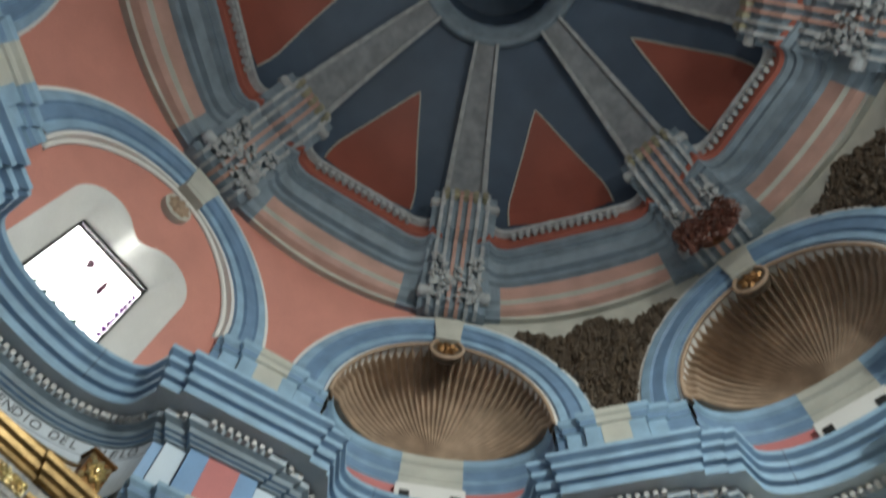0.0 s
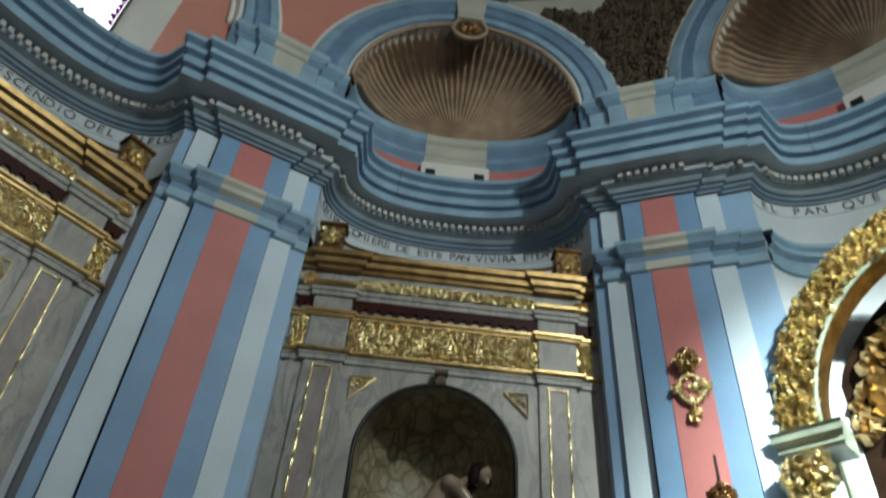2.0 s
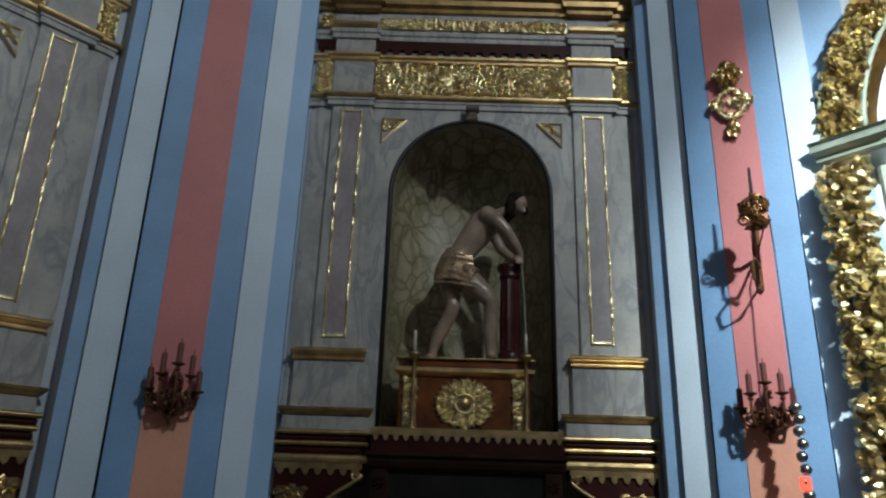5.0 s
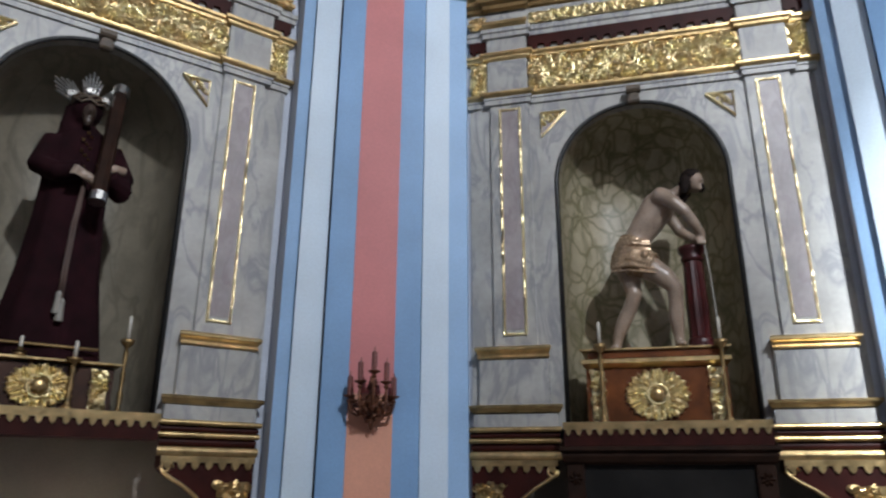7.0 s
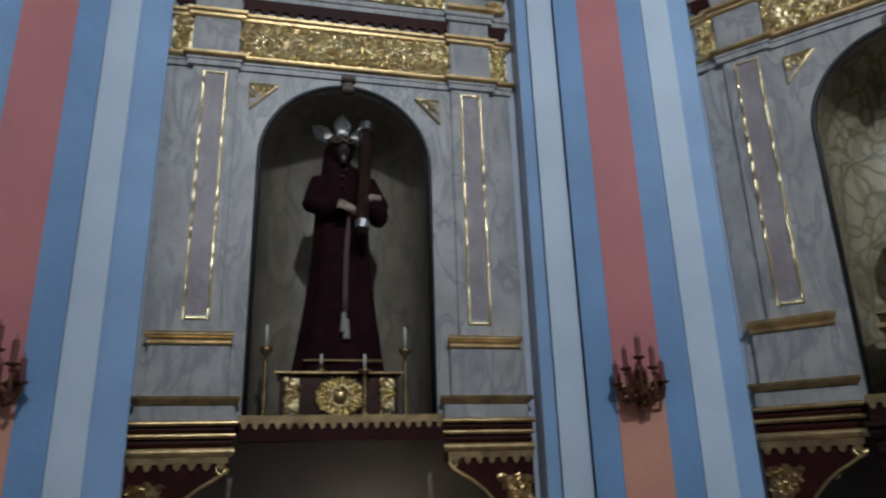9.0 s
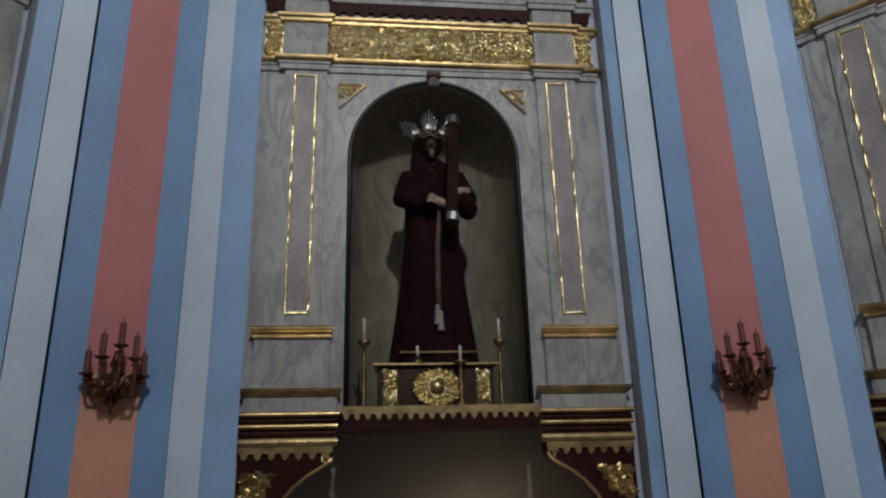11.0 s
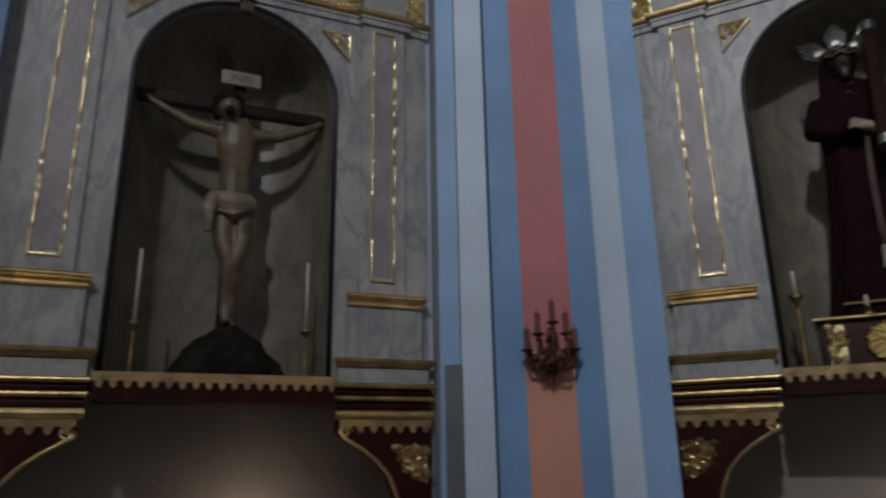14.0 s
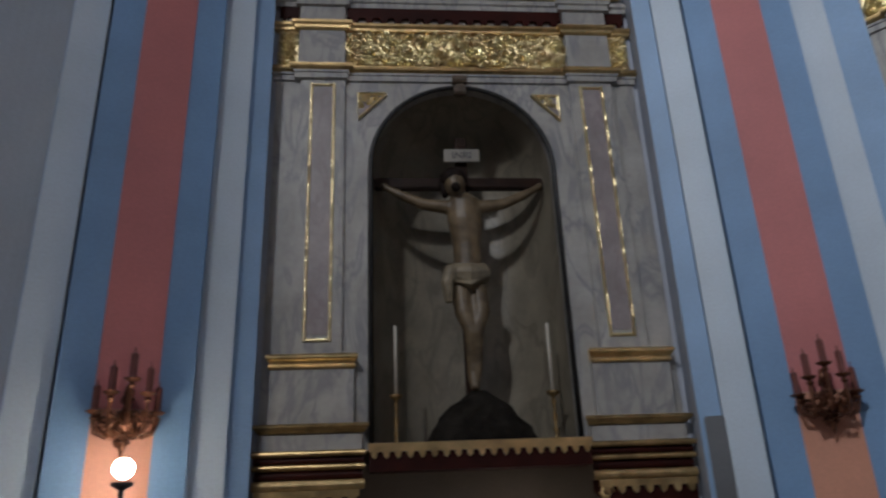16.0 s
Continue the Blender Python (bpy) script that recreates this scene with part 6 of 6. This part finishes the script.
for z, w in ((GROUND, 0.42), (2.12, 0.37), (2.2, 0.29), (2.28, 0.22), (2.34, 0.14), (2.39, 0.06)):
    rings.append([bm.verts.new((0.06 + w * rng.uniform(0.88, 1.1) * math.cos(2 * math.pi * i / 22), y - 0.02 + 0.5 * w * rng.uniform(0.85, 1.1) * math.sin(2 * math.pi * i / 22), z + rng.uniform(-0.012, 0.012) * (z > GROUND))) for i in range(22)])
for a, b in zip(rings, rings[1:]):
    for i in range(22):
        bm.faces.new((a[i], a[(i + 1) % 22], b[(i + 1) % 22], b[i]))
bm.faces.new(rings[0][::-1])
bm.faces.new(rings[-1])
rk = finish("rock_mound", bm, ROCK)
rk.matrix_basis = ALTAR["C"]
tagged(rk, "black rocky mound under the cross", "rock")


# ---- wall candelabra on the pilasters ----
def sconce(m):
    th = thing("wall_candelabrum", "dull bronze wall candelabrum with five red candles and scrolled arms", "candelabrum", "wall candelabra", "", m)
    bm = bmesh.new()
    lathe(bm, [(0.004, -0.26), (0.022, -0.21), (0.012, -0.18), (0.03, -0.14), (0.018, -0.11), (0.034, -0.06), (0.016, -0.02), (0.026, 0.03), (0.012, 0.08)], 10, (0, -0.07, 0))
    tube(bm, [(0, 0.0, -0.06), (0, -0.04, -0.05), (0, -0.07, -0.06)], 0.014, 8)
    part("stem", bm, SCONCE_BRONZE, th, smooth=True)
    bm = bmesh.new()
    carved(bm, lambda x, z: abs(x) < 0.06 - abs(z + 0.08) * 0.3, -0.06, 0.06, -0.2, 0.06, -0.06, 26, 0.05, 0.035, 3)
    uncounted(part("back_ornament", bm, SCONCE_BRONZE, th))
    for j, (dx, dy, hz) in enumerate(((-0.17, -0.10, -0.05), (-0.10, -0.19, 0.03), (0.0, -0.23, 0.09), (0.10, -0.19, 0.03), (0.17, -0.10, -0.05))):
        s = 1 if dx > 0 else -1
        bm = bmesh.new()
        low = -0.17 + 0.03 * (j == 2)
        tube(bm, [(0, -0.07, -0.04), (dx * 0.35, -0.07 + (dy + 0.07) * 0.4, -0.09), (dx * 0.6, dy * 0.75, low), (dx * 0.92, dy * 0.95, low + 0.02), (dx * 1.02, dy, low + 0.07), (dx, dy, hz - 0.02)], [0.012, 0.013, 0.013, 0.012, 0.011, 0.01], 6)
        scroll(bm, (dx * 0.62, dy * 0.75, low + 0.065), 0.05, 0, 0.009, s, n=10)
        scroll(bm, (dx * 0.3, dy * 0.5, -0.14), 0.04, 0, 0.008, -s, n=10)
        for q in range(3):
            leaf(bm, (dx * (0.5 + 0.2 * q), dy * 0.8 - 0.01, low + 0.02 + 0.04 * q), 0.05, q * 1.5 + j, 0.02, random.Random(q + j))
        lathe(bm, [(0.008, hz - 0.05), (0.022, hz - 0.035), (0.012, hz - 0.02), (0.042, hz - 0.008), (0.048, hz), (0.014, hz + 0.006)], 10, (dx, dy, 0))
        arm = part("arm", bm, SCONCE_BRONZE, th)
        bm = bmesh.new()
        lathe(bm, [(0.021, hz + 0.004), (0.021, hz + 0.115), (0.014, hz + 0.12), (0.006, hz + 0.124), (0.003, hz + 0.15)], 10, (dx, dy, 0))
        part("candle", bm, WAX_RED, arm, "thick dull red candle")
    return th


base_sconce = None
for pair, deg, half, shift in PIERS[:4]:
    mm = at_angle(deg) @ pose(0, 4.872, 2.19) @ Matrix.Diagonal((0.95, 1.0, 1.05, 1.0))
    if base_sconce is None:
        base_sconce = sconce(mm)
    else:
        copy_thing(base_sconce, mm)

# gilt mirror frame, long bracket and glass chain on the pier beside the main altar
AM = at_angle(PIERS[0][1])
th = thing("gilt_mirror_frame", "small gilded rococo frame hung on the pink stripe", "ornament", m=AM @ pose(0.0, 4.868, 4.47) @ Matrix.Diagonal((0.8, 0.8, 0.85, 1)))
bm = bmesh.new()
tube(bm, [(0.11 * math.cos(t) * (1 + 0.15 * math.cos(2 * t)), -0.03, 0.15 * math.sin(t) - 0.02) for t in [2 * math.pi * i / 20 for i in range(21)]], 0.022, 6)
carved(bm, lambda x, z: 0.085 < math.hypot(x, z * 0.8 + 0.01) < 0.135, -0.15, 0.15, -0.2, 0.16, -0.03, 170, 0.05, 0.03, 19)
carved(bm, lambda x, z: True, -0.2, 0.2, -0.04, 0.02, -0.03, 20, 0.07, 0.04, 20)
uncounted(part("carved_frame", bm, GOLD, th))
bm = bmesh.new()
carved(bm, lambda x, z: math.hypot(x, (z - 0.28) * 0.8) < 0.1, -0.12, 0.12, 0.16, 0.38, -0.05, 60, 0.09, 0.06, 23)
carved(bm, lambda x, z: True, -0.04, 0.04, -0.34, -0.2, -0.03, 20, 0.07, 0.04, 24)
uncounted(part("leaf_crest", bm, GOLD_OLD, th))
bm = bmesh.new()
slab(bm, arc(0, -0.02, 0.1, 0, 2 * math.pi * 15 / 16, 15), -0.02, -0.006)
part("inset", bm, PINK, th)
th = thing("iron_bracket", "dark wrought iron bracket with scrolls and a tall candle", "bracket", m=AM @ pose(0.06, 4.868, 3.2))
bm = bmesh.new()
tube(bm, [(0, 0, 0.0), (0.0, -0.15, 0.06), (0, -0.32, 0.22)], 0.016, 6)
tube(bm, [(0, -0.01, -0.25), (0, -0.02, 0.1), (0, -0.01, 0.25)], 0.014, 6)
tube(bm, [(0, -0.02, -0.2), (-0.03, -0.16, -0.28), (-0.05, -0.28, -0.22), (-0.05, -0.30, -0.12), (-0.03, -0.24, -0.08), (0, -0.2, -0.14)], 0.013, 6)
tube(bm, [(0, -0.05, 0.0), (0, -0.2, -0.1), (0, -0.3, 0.0), (0, -0.3, 0.15)], 0.012, 6)
carved(bm, lambda x, z: True, -0.07, 0.07, 0.12, 0.34, -0.3, 60, 0.08, 0.05, 27)
part("ironwork", bm, BRONZE, th)
bm = bmesh.new()
lathe(bm, [(0.03, 0.3), (0.035, 0.32), (0.012, 0.33), (0.01, 0.56), (0.002, 0.57)], 8, (0, -0.32, 0))
part("candle", bm, DARK_WOOD, th)
th = thing("glass_chain_lamp", "hanging chain of clear glass drops with a small red light", "lamp", m=AM @ pose(0.16, 4.62, 1.0))
for j in range(9):
    bm = bmesh.new()
    ball(bm, (0.012 * (j % 2), 0, 1.12 - 0.075 * j), 0.035, 8, 6)
    part("glass_drop", bm, SILVER, th, smooth=True)
bm = bmesh.new()
box(bm, -0.03, 0.03, -0.03, 0.03, 0.62, 0.70, 0.005)
part("red_light", bm, lamp_material("red_indicator", (1.0, 0.08, 0.04), 3.0), th, "small glowing red light")
bm = bmesh.new()
tube(bm, [(0, 0.0, 1.15), (0, 0.03, 2.2), (0, 0.22, 2.5)], 0.006, 5)
part("wire", bm, BLACK, th)

# grey metal box at the edge of the pier beside the crucifix
bm = bmesh.new()
box(bm, -0.06, 0.06, -0.05, 0.0, 0.0, 0.95, 0.01)
bx_ = finish("wall_box", bm, STEEL)
bx_.matrix_basis = at_angle(PIERS[2][1]) @ pose(-0.63, 4.985, 1.12)
tagged(bx_, "narrow grey metal box fixed to the pilaster's edge", "box")
# lamp by the pier past the crucifix
th = thing("spot_lamp", "small bright lamp standing in front of the pilaster", "lamp", m=at_angle(PIERS[3][1]) @ pose(0.0, 4.55, 1.83))
bm = bmesh.new()
ball(bm, (0, 0, 0), 0.05, 12, 8)
part("bulb", bm, lamp_material("lamp_glow", (1.0, 0.9, 0.75), 70.0), th, "glowing bulb", smooth=True)
bm = bmesh.new()
lathe(bm, [(0.03, -1.83), (0.03, -1.8), (0.012, -1.78), (0.012, -0.1), (0.05, -0.08), (0.05, -0.065)], 10, (0, 0.0, 0))
part("stand", bm, BLACK, th)
# grey ribbed plaque on the far wall
th = thing("wall_plaque", "small grey ribbed plaque on the white wall", "plaque", m=at_angle(BAYS["D"]) @ pose(1.14, 5.36, 3.35, 0, 0, -48))
bm = bmesh.new()
box(bm, -0.13, 0.13, -0.03, 0.0, -0.12, 0.12, 0.02)
part("plate", bm, STEEL, th)
for j in range(4):
    bm = bmesh.new()
    box(bm, -0.12, 0.12, -0.045, -0.03, -0.09 + 0.055 * j, -0.06 + 0.055 * j, 0.005)
    part("rib", bm, STUCCO, th)

# dark wooden cabinet under the first niche
th = thing("cabinet", "very dark carved wooden cabinet with a glass front below the shelf", "cabinet", m=ALTAR["A"])
bm = bmesh.new()
box(bm, -0.74, 0.74, FY - 0.12, FY + 0.2, -0.09, 1.36, 0.01)
part("cabinet_body", bm, DARK_WOOD, th)
bm = bmesh.new()
moulding(bm, -0.74, 0.74, FY - 0.12, [(0.0, 1.70), (0.02, 1.72), (0.04, 1.76), (0.04, 1.78), (0.07, 1.80), (0.07, 1.828)], 0.3)
part("cabinet_cornice", bm, DARK_WOOD, th)
for s in (-1, 1):
    bm = bmesh.new()
    x0, x1 = sorted((s * 0.6, s * 0.73))
    box(bm, x0, x1, FY - 0.13, FY + 0.1, 1.36, 1.70, 0.01)
    rosette(bm, (s * 0.665, FY - 0.13, 1.6), 0.05, 7, 0.02)
    part("cabinet_post", bm, DARK_WOOD, th)
bm = bmesh.new()
box(bm, -0.6, 0.6, FY - 0.08, FY - 0.07, 1.36, 1.70)
part("glass_front", bm, DARK_GLASS, th, "dusty dark glass front")

# ---- main altar: gilded arch with leaf columns ----
MA = at_angle(BAYS["M"])
th = thing("main_altar", "gilded rococo altar with an arched carved canopy and leafy columns", "altarpiece", m=MA)
bm = bmesh.new()
rng = random.Random(33)
for j in range(1700):
    a = rng.uniform(0.0, math.pi)
    r = rng.uniform(1.36, 1.67)
    leaf(bm, (r * math.cos(a), 4.72 + rng.uniform(0, 0.05), 4.05 + r * math.sin(a)), 0.085, a + rng.uniform(-1, 1), 0.07, rng)
uncounted(part("gilt_arch_carving", bm, GOLD, th, "burnished gilded carved arch"))
bm = bmesh.new()
for r0, r1, y0, y1 in ((1.34, 1.66, 4.74, 4.95),):
    o, q = arc(0, 4.05, r1, 0, math.pi, 32), arc(0, 4.05, r0, 0, math.pi, 32)
    va, vb = [bm.verts.new((x, y0, z)) for x, z in o], [bm.verts.new((x, y0, z)) for x, z in q]
    vc, vd = [bm.verts.new((x, y1, z)) for x, z in o], [bm.verts.new((x, y1, z)) for x, z in q]
    for j in range(32):
        bm.faces.new((va[j], va[j + 1], vb[j + 1], vb[j]))
        bm.faces.new((vb[j], vb[j + 1], vd[j + 1], vd[j]))
        bm.faces.new((va[j], vc[j], vc[j + 1], va[j + 1]))
part("arch_body", bm, GOLD_OLD, th, "gilded arch body")
bm = bmesh.new()
for r in (1.355, 1.655):
    tube(bm, [(r * math.cos(math.pi * q / 32), 4.725, 4.05 + r * math.sin(math.pi * q / 32)) for q in range(33)], 0.022, 6)
part("arch_band", bm, ALTAR_GREEN, th, "pale green marbled arch band", smooth=True)
bm = bmesh.new()
for j in range(420):
    a = rng.uniform(0.0, math.pi)
    r = 1.24 * math.sqrt(rng.random())
    leaf(bm, (r * math.cos(a), 5.25, 4.05 + r * math.sin(a)), 0.16, rng.uniform(0, 6.28), 0.1, rng)
uncounted(part("gilt_back_carving", bm, GOLD_OLD, th))
bm = bmesh.new()
slab(bm, [(1.38, 0.0)] + arc(0, 4.05, 1.38, 0, math.pi, 24) + [(-1.38, 0.0)], 5.27, 5.32)
part("dark_back", bm, DARK_WOOD, th)
for s in (-1, 1):
    bm = bmesh.new()
    x0, x1 = sorted((s * 1.22, s * 1.66))
    moulding(bm, x0, x1, 4.66, [(0.0, 3.86), (0.03, 3.88), (0.03, 3.92), (0.07, 3.95), (0.07, 4.0), (0.09, 4.02)], 0.3)
    part("impost_ledge", bm, ALTAR_GREEN, th, "pale green marbled ledge")
    bm = bmesh.new()
    lathe(bm, [(0.12, 1.2), (0.12, 1.4), (0.09, 1.5), (0.085, 2.6), (0.075, 3.5), (0.12, 3.7), (0.13, 3.8)], 14, (s * 1.5, 4.66, 0))
    part("column_core", bm, GOLD_OLD, th, smooth=True)
    bm = bmesh.new()
    for j in range(620):
        t = rng.random()
        leaf(bm, (s * 1.5 + rng.uniform(-0.16, 0.16), 4.56 + rng.uniform(-0.04, 0.06), 1.3 + 2.5 * t), 0.09, rng.uniform(0, 6.28), 0.06, rng)
    uncounted(part("column_foliage", bm, GOLD, th, "burnished gilded foliage round the column"))
    bm = bmesh.new()
    lathe(bm, [(0.03, 1.3), (0.03, 3.7)], 8, (s * 1.26, 4.6, 0))
    part("pale_shaft", bm, ALTAR_GREEN, th)
bm = bmesh.new()
box(bm, -1.7, 1.7, 4.6, 5.3, 0.0, 1.25, 0.02)
part("altar_base", bm, MARBLE, th)
